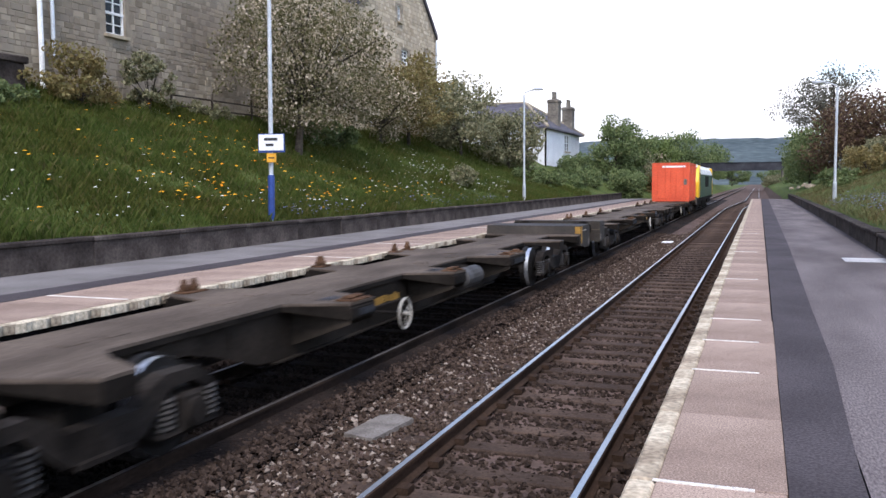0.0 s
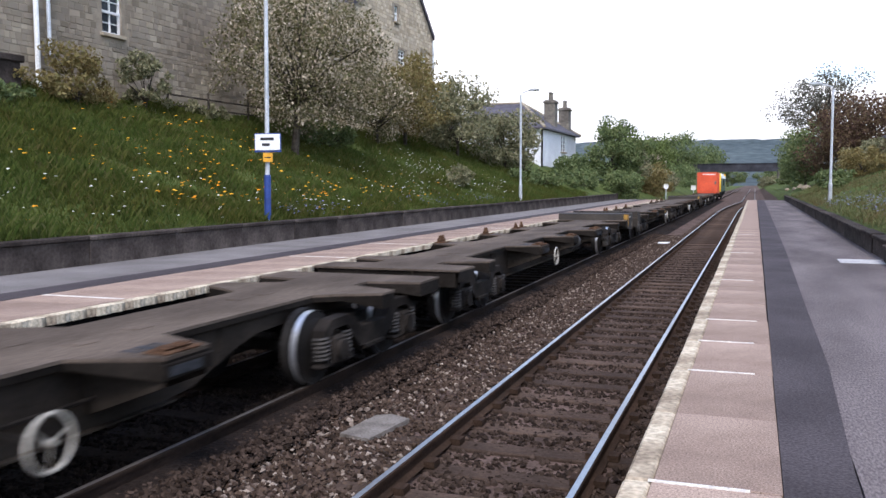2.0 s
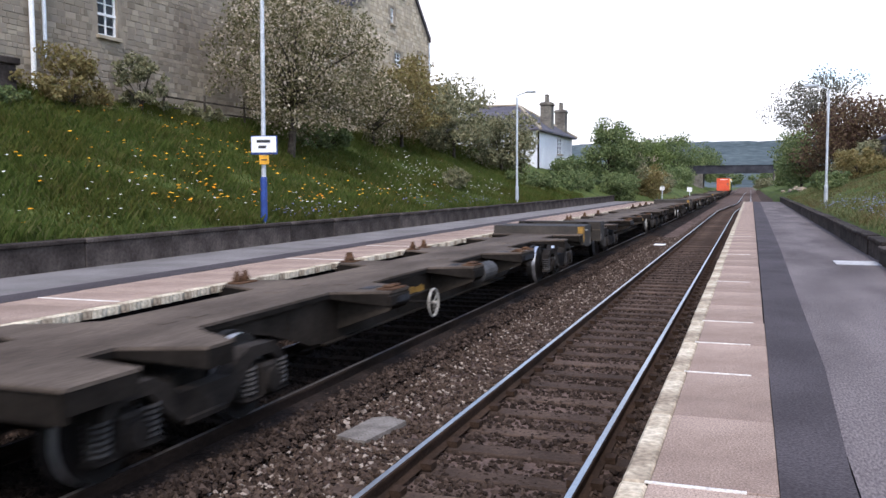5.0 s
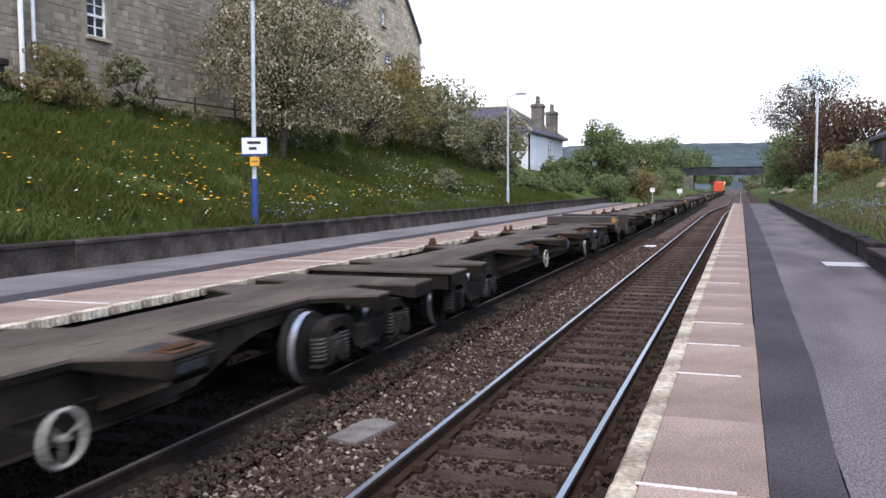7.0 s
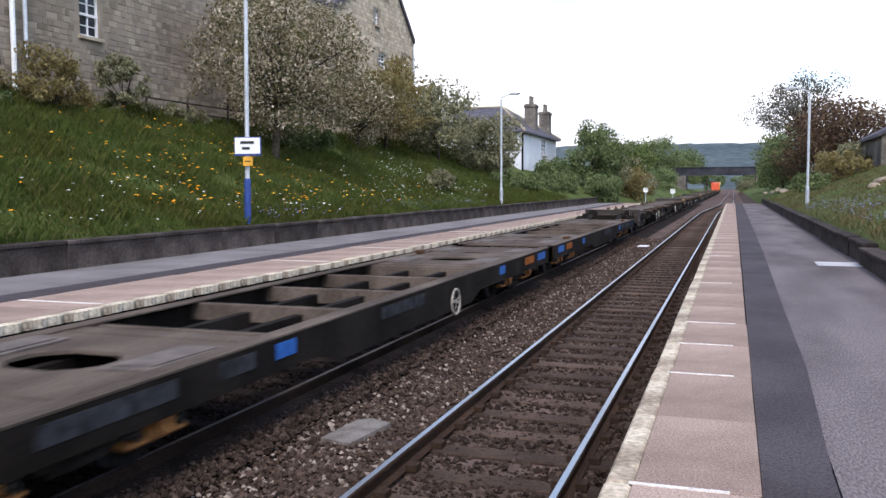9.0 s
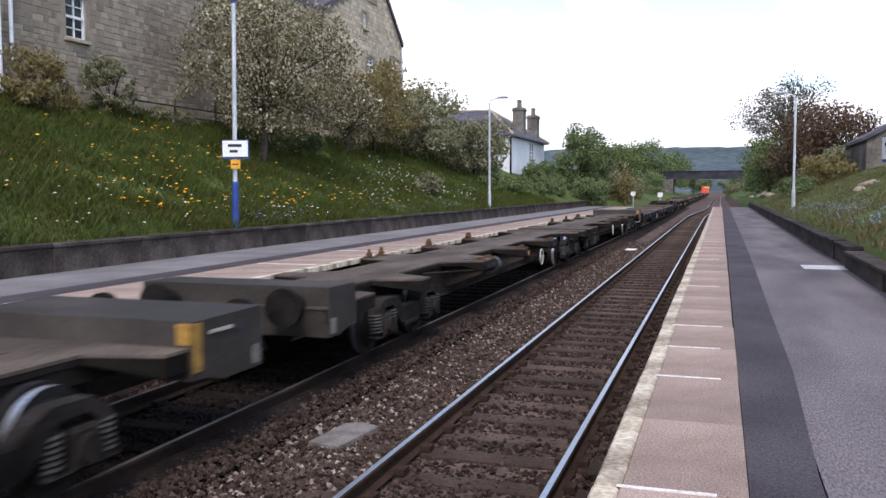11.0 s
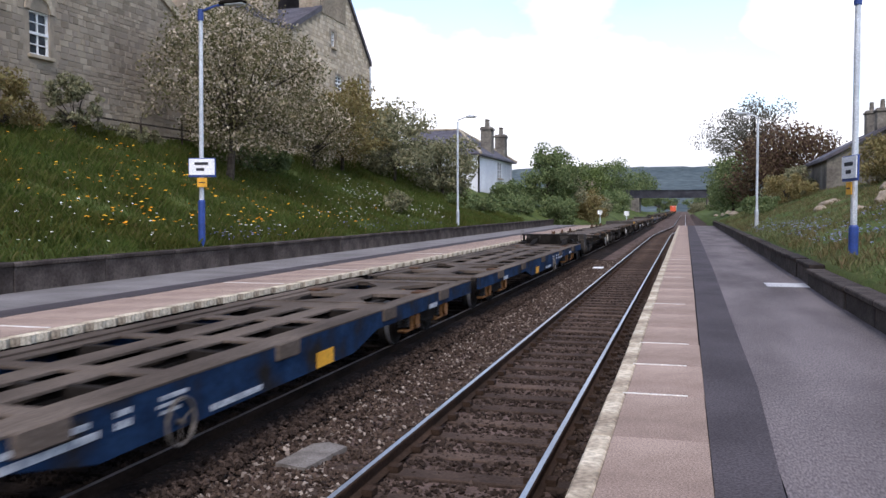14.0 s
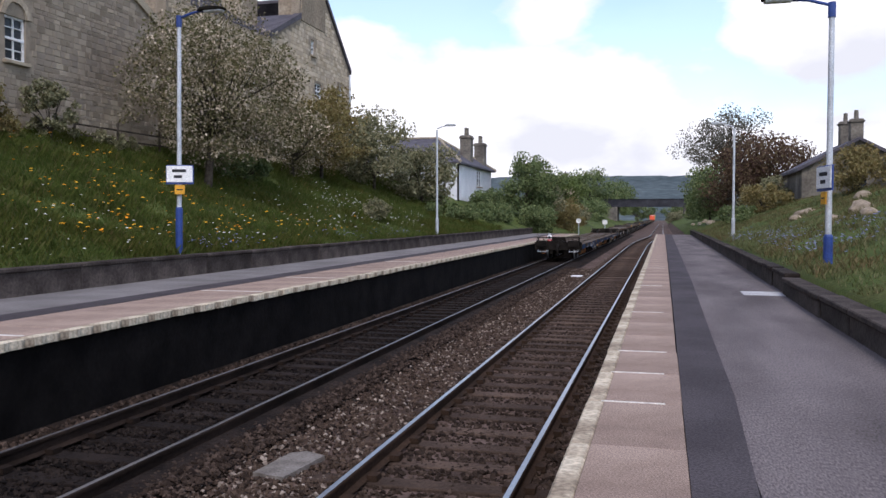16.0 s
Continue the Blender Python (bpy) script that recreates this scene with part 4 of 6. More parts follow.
def flat_wagon(blue):
    """A flat container wagon 18.4 m long, inner end at y = 0, buffer end at y = -18.4."""
    L = 18.7 if blue else 18.4
    w = empty("flat_wagon", "empty blue flat container wagon with a slotted brown deck" if blue else "empty brown flat wagon with open frame and cross bars", "wagon", group="goods train")
    sill = M_BLUEWAGON if blue else M_FRAME
    for s in (-1, 1):
        bm = boxes((s * 1.27 - 0.03, s * 1.27 + 0.03, -L + 0.1, -0.05, 0.76 if blue else 0.66, 1.0))
        part("sill_flange", boxes((s * 1.20 - 0.11, s * 1.20 + 0.105, -L + 0.1, -0.05, 1.002, 1.022)), M_DECK, w, "dusty top flange")
        prism(bm, [(-5.5, 0.8), (-6.6, 0.56 if blue else 0.5), (-11.8, 0.56 if blue else 0.5), (-12.9, 0.8)], "x", s * 1.243, s * 1.297)
        part("side_sill", bm, sill, w, "blue painted side sill" if blue else "rusty brown side sill, darkened for shade")
    bm = bmesh.new()
    for x in (-0.38, 0.38):
        box(bm, x - 0.06, x + 0.06, -L + 0.1, -0.1, 0.5, 0.9)
    part("centre_sill", bm, M_FRAME, w)
    # plated ends with openings, made of strips round the openings
    ends = ((-5.2, -0.1), (-L + 0.1, -L + 5.2))
    for ya, yb in ends if blue else ():
        yc = (ya + yb) / 2
        for q in ((-1.2, 1.2, ya, yc - 1.9), (-1.2, 1.2, yc + 1.9, yb), (-0.22, 0.22, yc - 1.9, yc + 1.9), (-1.2, -0.95, yc - 1.9, yc + 1.9), (0.95, 1.2, yc - 1.9, yc + 1.9), (-0.95, -0.22, yc - 0.45, yc + 0.35), (0.22, 0.95, yc - 0.35, yc + 0.45)):
            part("deck_panel", boxes((*q, 0.93, 0.998), bev=0.006), M_DECK, w, "dusty brown deck panel")
        for sx in (-1, 1):
            for e in (-1, 1):
                bm = bmesh.new()
                prism(bm, [(sx * 0.22, yc + e * 1.9), (sx * 0.22, yc + e * 1.1), (sx * 0.75, yc + e * 1.9)], "z", 0.935, 0.995)
                part("gusset", bm, M_DECK, w, "sloping deck stay")
        for d in (-1.9, 1.9):
            part("deck_seam", boxes((-1.15, 1.15, yc + d - 0.03, yc + d + 0.03, 0.998, 1.015)), M_DECK, w, "welded seam")
        for sx in (-1, 1):
            part("spigot_plate", boxes((sx * 1.02 - 0.14, sx * 1.02 + 0.14, yc - 0.2, yc + 0.2, 0.998, 1.03), bev=0.01), M_RUST, w, "rusty container spigot plate")
    for k, (ya, yb) in enumerate(() if blue else ends):
        flip = 1 if k == 0 else -1
        yc = (ya + yb) / 2 - flip * 1.0
        ye = (ya + yb) / 2 + flip * 0.7
        lo, hi = min(yc - 0.42, ye - 0.2), max(yc + 0.42, ye + 0.2)
        c0, c1 = sorted((yc - flip * -0.42, ye - flip * 0.2))
        holes = ((0.5, yc - 0.42, yc + 0.42), (0.26, ye - 0.2, ye + 0.2))
        for q in ((-1.2, 1.2, ya, lo), (-1.2, 1.2, hi, yb), (-1.2, 1.2, c0, c1)) + tuple((sx * hw if sx > 0 else -1.2, 1.2 if sx > 0 else sx * hw, h0, h1) for hw, h0, h1 in holes for sx in (-1, 1)):
            part("deck_panel", boxes((*q, 0.96, 0.998)), M_DECK, w, "dusty brown deck panel")
        for sx in (-1, 1):
            for e in (-1, 1):
                bm = bmesh.new()
                prism(bm, [(sx * 0.5, yc + e * 0.42), (sx * 0.5, yc + e * 0.12), (sx * 0.4, yc + e * 0.28), (sx * 0.22, yc + e * 0.42)], "z", 0.962, 0.997)
                part("gusset", bm, M_DECK, w, "rounded corner of the deck opening")
        for sx in (-1, 1):
            for d in (-1.55, 1.3):
                y = (ya + yb) / 2 + d
                bm = bmesh.new()
                prism(bm, [(sx * 0.62, y - 0.62), (sx * 1.12, y - 0.5), (sx * 1.15, y + 0.6), (sx * 0.66, y + 0.5)], "z", 1.0, 1.02)
                prism(bm, [(sx * 0.7, y - 0.5), (sx * 1.04, y - 0.42), (sx * 1.07, y + 0.48), (sx * 0.74, y + 0.4)], "z", 1.02, 1.032)
                part("wear_plate", bm, M_WEARPLATE, w, "raised chequered wear plate")
        for d in (-2.3, -0.2, 2.2):
            part("deck_seam", boxes((-1.15, 1.15, (ya + yb) / 2 + d - 0.02, (ya + yb) / 2 + d + 0.02, 0.998, 1.008)), M_DECK, w, "welded seam")
        part("tie_down", boxes((-1.18, -1.02, (ya + yb) / 2 - 0.2, (ya + yb) / 2 + 0.05, 1.02, 1.1), bev=0.02), M_RUST, w, "rusty container peg")
    if blue:
        for s in (-1, 1):
            for y in (-2.2, -5.2, -8.6, -12.4, -15.8):
                part("lashing_bracket", boxes((s * 1.31 - 0.03, s * 1.31 + 0.03, y - 0.28, y + 0.28, 0.84, 1.03), bev=0.015), M_DECK, w, "rusty lashing bracket")
    bars = [-5.4 - 1.9 * k for k in range(5)]
    for y in bars:
        part("cross_bar", boxes((-1.24, 1.24, y - 0.05, y + 0.05, 0.76, 0.99), bev=0.01), M_FRAME if blue else M_DECK, w)
    if blue:
        for x0, x1 in ((-1.12, -0.92), (-0.45, -0.1), (0.14, 0.46), (0.86, 1.12)):
            part("deck_strip", boxes((x0, x1, -13.2, -5.2, 0.965, 0.997), bev=0.004), M_DECK, w, "dusty brown deck strip")
        for y in (-6.6, -8.4, -10.4, -12.0):
            part("deck_crosspiece", boxes((-1.1, 1.1, y - 0.16, y + 0.1, 0.968, 1.0), bev=0.004), M_DECK, w)
    for s in (-1, 1):
        x = s * 1.303
        if blue:
            for y0, y1, z0, z1 in ((-11.0, -10.6, 0.87, 0.91), (-11.05, -10.65, 0.81, 0.84), (-11.0, -10.7, 0.75, 0.78), (-11.6, -11.4, 0.87, 0.92), (-11.6, -11.4, 0.77, 0.83), (-13.0, -11.9, 0.86, 0.91), (-12.9, -11.8, 0.76, 0.82), (-10.2, -9.2, 0.6, 0.66), (-3.1, -2.6, 0.76, 0.84), (-15.5, -14.8, 0.8, 0.86)):
                part("lettering", boxes((x - 0.004, x + 0.004, y0, y1, z0, z1)), M_LETTER, w, "worn white unreadable lettering")
            part("warning_panel", boxes((x - 0.004, x + 0.004, -7.8, -7.3, 0.57, 0.76)), M_YELLOW, w, "yellow warning panel")
        else:
            for y0, y1, m in ((-1.3, -0.5, M_LABELBLUE), (-2.55, -1.7, M_PANELORANGE), (-13.3, -12.9, M_LABELBLUE), (-14.3, -13.7, M_FADED), (-16.4, -14.9, M_FADED), (-10.6, -9.0, M_FADED), (-17.9, -17.0, M_BLUEWAGON), (-4.7, -4.3, M_LABELBLUE)):
                part("label_panel", boxes((x - 0.004, x + 0.004, y0, y1, 0.79, 0.95)), m, w, {"blue_label": "bright blue label panel", "orange_panel": "faded orange panel"}.get(m.name, "faded pale lettering panel"))
        if blue or s > 0:
            ring_wheel(w, s * 1.34, -10.75 if blue else -7.6, 0.64, 0.21, "dull hand brake wheel", M_DULLWHEEL if blue else M_RING)
    # raised buffer end
    bm = boxes((-1.3, 1.3, -L + 0.1, -L + 0.02, 0.7, 1.14), (-1.25, -1.0, -L + 0.1, -L + 0.9, 1.03, 1.1), (1.0, 1.25, -L + 0.1, -L + 0.9, 1.03, 1.1), bev=0.01)
    for x in (-0.75, 0.55):
        prism(bm, [(-L + 0.1, 1.0), (-L + 0.1, 1.22), (-L + 1.1, 1.0)], "x", x, x + 0.2)
    box(bm, -0.55, 0.3, -L + 0.1, -L + 0.75, 1.0, 1.2)
    if blue:
        prism(bm, [(-0.62, 1.0), (0.42, 1.0), (0.28, 1.42), (-0.46, 1.42)], "y", -L + 0.76, -L + 0.8)
        box(bm, -1.22, 1.22, -L + 0.12, -L + 0.3, 1.36, 1.41)
        for x in (-1.16, 1.1):
            box(bm, x, x + 0.06, -L + 0.12, -L + 0.3, 1.0, 1.36)
    part("headstock", bm, M_HOLLOW if blue else M_FRAME, w, "upright grimy end bulkhead")
    bm = bmesh.new()
    for x in (-1.2, 1.2):
        bm = bmesh.new()
        for q in (0.0, 0.09):
            rod(bm, (x + q, -L + 0.06, 0.8), (x + q, -L + 0.06, 1.55), 0.013, 6)
        rod(bm, (x, -L + 0.06, 1.55), (x + 0.09, -L + 0.06, 1.55), 0.013, 6)
        part("grab_rail", bm, M_COVER, w, "grey shunter's grab rail")
    for x in (-0.8, 0.8):
        part("end_peg", rods(((x, -L + 0.06, 1.0), (x, -L + 0.06, 1.32), 0.03), seg=6), M_BOGIE, w, "dark end peg")
    for s in (-1, 1):
        bm = rods(((s * 0.87, -L + 0.05, 1.06), (s * 0.87, -L - 0.4, 1.06), 0.12), seg=14)
        box(bm, s * 0.87 - 0.3, s * 0.87 + 0.3, -L - 0.47, -L - 0.4, 0.88, 1.24, bev=0.03)
        part("buffer", bm, M_HOLLOW, w, "oily rectangular buffer")
        bm = rods(((s * 0.62, -L, 0.72), (s * 0.62, -L - 0.3, 0.62), 0.02), ((s * 0.62, -L - 0.3, 0.62), (s * 1.1, -L - 0.3, 0.62), 0.02), ((s * 1.1, -L - 0.3, 0.62), (s * 1.1, -L, 0.72), 0.02), seg=6)
        part("foot_step", bm, M_POLE, w, "grey bent step rail")
    part("coupling", rods(((0, -L, 1.0), (0, -L - 0.5, 0.82), 0.06), ((0, -L - 0.5, 0.82), (0.05, -L - 0.45, 0.45), 0.05), seg=8), M_HOLLOW, w)
    for ob in w.children:
        ob.location.z -= 0.17
    bogie(w, -2.5, 1.8, r=0.36, axle=M_AXLEBOX)
    bogie(w, -L + 2.6, 1.8, r=0.36, axle=M_AXLEBOX)
    return w


def tail_lamp():
    tl = empty("tail_lamp", "white tail lamp with a black lens on the last wagon", "lamp")
    bm = boxes((-0.11, 0.11, -0.08, 0.08, 0, 0.3), bev=0.02)
    box(bm, -0.05, 0.05, -0.05, 0.05, 0.3, 0.36, bev=0.02)
    part("case", bm, M_WHITE, tl, "white lamp case")
    part("lens", rods(((0, -0.078, 0.19), (0, -0.12, 0.19), 0.075), seg=16), M_BLACK, tl, "dark round lens")
    part("band", boxes((-0.113, 0.113, -0.083, 0.083, 0.02, 0.085)), M_RED, tl, "red band")
    part("handle", rods(((-0.07, 0, 0.3), (-0.07, 0, 0.42), 0.01), ((0.07, 0, 0.3), (0.07, 0, 0.42), 0.01), ((-0.07, 0, 0.42), (0.07, 0, 0.42), 0.01), seg=6), M_POLE, tl)
    return tl


def container():
    c = empty("freight_container", "orange twenty-foot freight container on the first wagon", "container", group="goods train")
    W, Hh, Lc = 1.22, 2.59, 6.06
    part("body", boxes((-W + 0.03, W - 0.03, -Lc + 0.03, -0.03, 0.1, Hh - 0.03)), M_ORANGE, c)
    bm = bmesh.new()
    for k in range(19):
        y = -0.3 - k * 0.3
        for s in (-1, 1):
            box(bm, s * (W - 0.02) - 0.015, s * (W - 0.02) + 0.015, y - 0.09, y + 0.06, 0.16, Hh - 0.14)
    part("corrugation", bm, M_ORANGE, c)
    bm = bmesh.new()
    for x in (-W + 0.06, W - 0.06):
        for y in (-Lc + 0.06, -0.06):
            box(bm, x - 0.06, x + 0.06, y - 0.06, y + 0.06, 0, Hh)
        box(bm, x - 0.06, x + 0.06, -Lc, 0, Hh - 0.12, Hh - 0.002)
        box(bm, x - 0.06, x + 0.06, -Lc, 0, 0.0, 0.16)
    for y in (-Lc + 0.05, -0.05):
        box(bm, -W, W, y - 0.05, y + 0.05, Hh - 0.12, Hh)
        box(bm, -W, W, y - 0.05, y + 0.05, 0, 0.16)
    part("frame", bm, M_ORANGE, c)
    for s in (-1, 1):
        part("door", boxes((0.02 if s > 0 else -W + 0.12, W - 0.12 if s > 0 else -0.02, -Lc + 0.0, -Lc + 0.04, 0.18, Hh - 0.14), bev=0.01), M_ORANGE, c, "orange container door")
        part("lock_bar", rods(((s * 0.35, -Lc - 0.02, 0.2), (s * 0.35, -Lc - 0.02, Hh - 0.2), 0.02), ((s * 0.85, -Lc - 0.02, 0.2), (s * 0.85, -Lc - 0.02, Hh - 0.2), 0.02), seg=6), M_ORANGE, c)
    part("marking_band", boxes((-0.55, 0.95, -Lc - 0.008, -Lc - 0.002, Hh - 0.32, Hh - 0.2)), M_WHITE, c, "white marking band")
    part("marking_panel", boxes((W - 0.4, W - 0.16, -Lc - 0.008, -Lc - 0.002, 1.1, 1.5)), M_COVER, c, "pale data panel")
    return c


def locomotive():
    lo = empty("diesel_locomotive", "green and yellow freight diesel locomotive with pale roof", "locomotive", group="goods train")
    L = 21.3
    bm = bmesh.new()
    sec = [(-1.32, 1.1), (1.32, 1.1), (1.32, 2.9), (1.2, 3.3), (0.85, 3.62), (-0.85, 3.62), (-1.2, 3.3), (-1.32, 2.9)]
    prism(bm, sec, "y", -L + 2.3, -2.3)
    part("body", bm, M_LOCO, lo, "dark green body sides")
    bm = bmesh.new()
    prism(bm, [(1.325, 2.92), (1.205, 3.32), (0.86, 3.65), (-0.86, 3.65), (-1.205, 3.32), (-1.325, 2.92), (-1.2, 2.95), (-0.8, 3.5), (0.8, 3.5), (1.2, 2.95)], "y", -L + 2.3, -2.3)
    part("roof", bm, M_LOCOROOF, lo, "pale grey roof panels")
    for a, b, s in ((-L + 2.29, -L + 0.6, -1), (-2.29, -0.6, 1)):
        bm = bmesh.new()
        lo_z = [(a, 1.1), (b, 1.1), (b + s * 0.05, 2.3), (b - s * 0.5, 3.3), (a, 3.62)]
        prism(bm, lo_z, "x", -1.3, 1.3)
        bmesh.ops.bevel(bm, geom=bm.edges[:], offset=0.06, segments=1, affect="EDGES")
        part("cab", bm, M_LOCOYEL, lo, "yellow cab end")
        part("cab_roof", boxes((-1.1, 1.1, min(a, b - s * 0.5), max(a, b - s * 0.5), 3.42, 3.66), bev=0.05), M_LOCOROOF, lo, "white cab roof")
        for x in (-0.6, 0.6):
            part("windscreen", boxes((x - 0.45, x + 0.45, b - s * 0.25 - 0.03, b - s * 0.25 + 0.03, 2.5, 3.1), bev=0.02), M_GLASS, lo, "dark windscreen")
        for x in (-1.305, 1.305):
            part("side_window", boxes((x - 0.01, x + 0.01, min(a, a + s * 0.9) + 0.1, max(a, a + s * 0.9), 2.4, 3.0)), M_GLASS, lo, "dark cab side window")
    part("underframe", boxes((-1.28, 1.28, -L + 0.3, -0.3, 0.85, 1.1), (-1.1, 1.1, -L / 2 - 3, -L / 2 + 3, 0.3, 0.85), bev=0.04), M_HOLLOW, lo, "black underframe and fuel tank")
    for y in (-4.0, -L + 4.0):
        bg = part("bogie", boxes((-1.15, 1.15, y - 2.4, y + 2.4, 0.45, 0.85), bev=0.05), M_HOLLOW, lo, "black three-axle bogie")
        for d in (-1.9, 0, 1.9):
            for s in (-1, 1):
                part("wheel", rods(((s * 0.68, y + d, 0.53), (s * 0.82, y + d, 0.53), 0.53), seg=24), M_WHEEL, bg)
    for s in (-1, 1):
        part("side_grille", boxes((s * 1.325 - 0.01, s * 1.325 + 0.01, -13, -8, 1.9, 2.8)), M_HOLLOW, lo, "black side grilles")
    return lo


def travel(t):
    """Metres that the train has gone at t seconds."""
    if t <= 7.6:
        return 26.0 * t - 0.05 * t * t
    return 194.71 + 25.24 * (t - 7.6) - 0.18 * (t - 7.6) ** 2 if t <= 12.1 else 304.65 + 23.5 * (t - 12.1) + 0.12 * (t - 12.1) ** 2


# metres by which the train runs ahead of its even pace
AHEAD = {0.5: 0.3, 3.0: 0.75, 3.5: 0.55, 4.0: 0.15, 6.5: 0.18, 7.5: -0.3, 9.0: -0.2, 11.5: -0.2, 12.0: -0.15}
MOVING = []


def on_train(ob, y, z=0.0, x=0.0, turn=0.0):
    """Stands a thing on the train, y metres along the line at the start."""
    MOVING.append((ob, y, z, x, turn))
    ob.matrix_basis = pose(FAR_X + x, y, z, 0, 0, turn)


def build_train():
    lead, rear = skeletal_wagon(-1), skeletal_wagon(1)
    for k, front in enumerate((65.6, 23.1, -19.3, -61.8, -104.3, -146.8, -228.6, -271.0)):
        on_train(copy_thing(lead, Matrix.Identity(4)) if k else lead, front - 20.35, turn=180)
        on_train(copy_thing(rear, Matrix.Identity(4)) if k else rear, front - 20.65)
    f = flat_wagon(False)
    on_train(f, -208.15, turn=180)
    on_train(copy_thing(f, Matrix.Identity(4)), -208.8)
    b = flat_wagon(True)
    on_train(b, -331.85, turn=180)
    on_train(copy_thing(b, Matrix.Identity(4)), -332.5)
    on_train(tail_lamp(), -332.5 - 18.5, 1.03, -0.5)
    on_train(container(), 65.1, 1.03)
    on_train(locomotive(), 88.0)


build_train()


# ---- buildings ----
def stone_face(parent, fx, y0, y1, z0, z1, inside, holes, seed, h=0.18, stone=M_STONEISL):
    """Coursed stone blocks, each a little proud, on the wall plane x = fx; inside(y, z) is the wall's outline."""
    r = random.Random(seed)
    verts, faces = [], []
    z = z0
    while z < z1:
        hh = h * r.uniform(0.7, 1.3)
        y = y0 - r.uniform(0, 0.5)
        while y < y1:
            ln = r.uniform(0.16, 0.46)
            a, b, c, d = y + 0.008, y + ln - 0.008, z + 0.008, z + hh - 0.008
            ok = all(inside(p, q) for p, q in ((a, c), (b, c), (a, d), (b, d)))
            if ok and not any(a < h1 and b > h0 and c < k1 and d > k0 for h0, h1, k0, k1 in holes):
                x = fx + r.uniform(0.005, 0.022)
                n = len(verts)
                verts += [(fx, a, c), (fx, b, c), (fx, b, d), (fx, a, d), (x, a + 0.012, c + 0.012), (x, b - 0.012, c + 0.012), (x, b - 0.012, d - 0.012), (x, a + 0.012, d - 0.012)]
                faces += [(n + 4, n + 5, n + 6, n + 7), (n, n + 1, n + 5, n + 4), (n + 1, n + 2, n + 6, n + 5), (n + 2, n + 3, n + 7, n + 6), (n + 3, n, n + 4, n + 7)]
            y += ln
        z += hh
    ob = raw("stonework", verts, faces, stone, parent, label="coursed honey-grey stone blocks")
    ob["kind"] = "stuff"
    return ob


def slates(parent, a, b, c, d, rows, cols):
    """Lapped slates on the roof plane a-b (eaves) to d-c (ridge)."""
    a, b, c, d = map(Vector, (a, b, c, d))
    nrm = (b - a).cross(d - a).normalized()
    if nrm.z < 0:
        nrm = -nrm
    verts, faces = [], []
    r = random.Random(rows * cols)
    for j in range(rows):
        for i in range(cols):
            o = 0.5 if j % 2 else 0.0
            u0, u1 = (i + o) / cols, min(1.0, (i + o + 0.96) / cols)
            if u0 >= 1:
                continue
            v0, v1 = j / rows, min(1.0, (j + 1.15) / rows)
            q = [a.lerp(b, u).lerp(d.lerp(c, u), v) for u, v in ((u0, v0), (u1, v0), (u1, v1), (u0, v1))]
            n = len(verts)
            k = r.uniform(0.02, 0.035)
            verts += [q[0] + nrm * (k + 0.02), q[1] + nrm * (k + 0.02), q[2] + nrm * k, q[3] + nrm * k, q[0] + nrm * 0.005, q[1] + nrm * 0.005]
            faces += [(n, n + 1, n + 2, n + 3), (n + 4, n + 5, n + 1, n)]
    ob = raw("slate_covering", [tuple(v) for v in verts], faces, M_SLATEISL, parent, label="dark grey lapped slates")
    ob["kind"] = "stuff"


M_SLATEISL = island("slate_pieces", [(0.045, 0.04, 0.05), (0.07, 0.062, 0.075), (0.095, 0.085, 0.1), (0.06, 0.055, 0.06)], 0.7, 0.4)


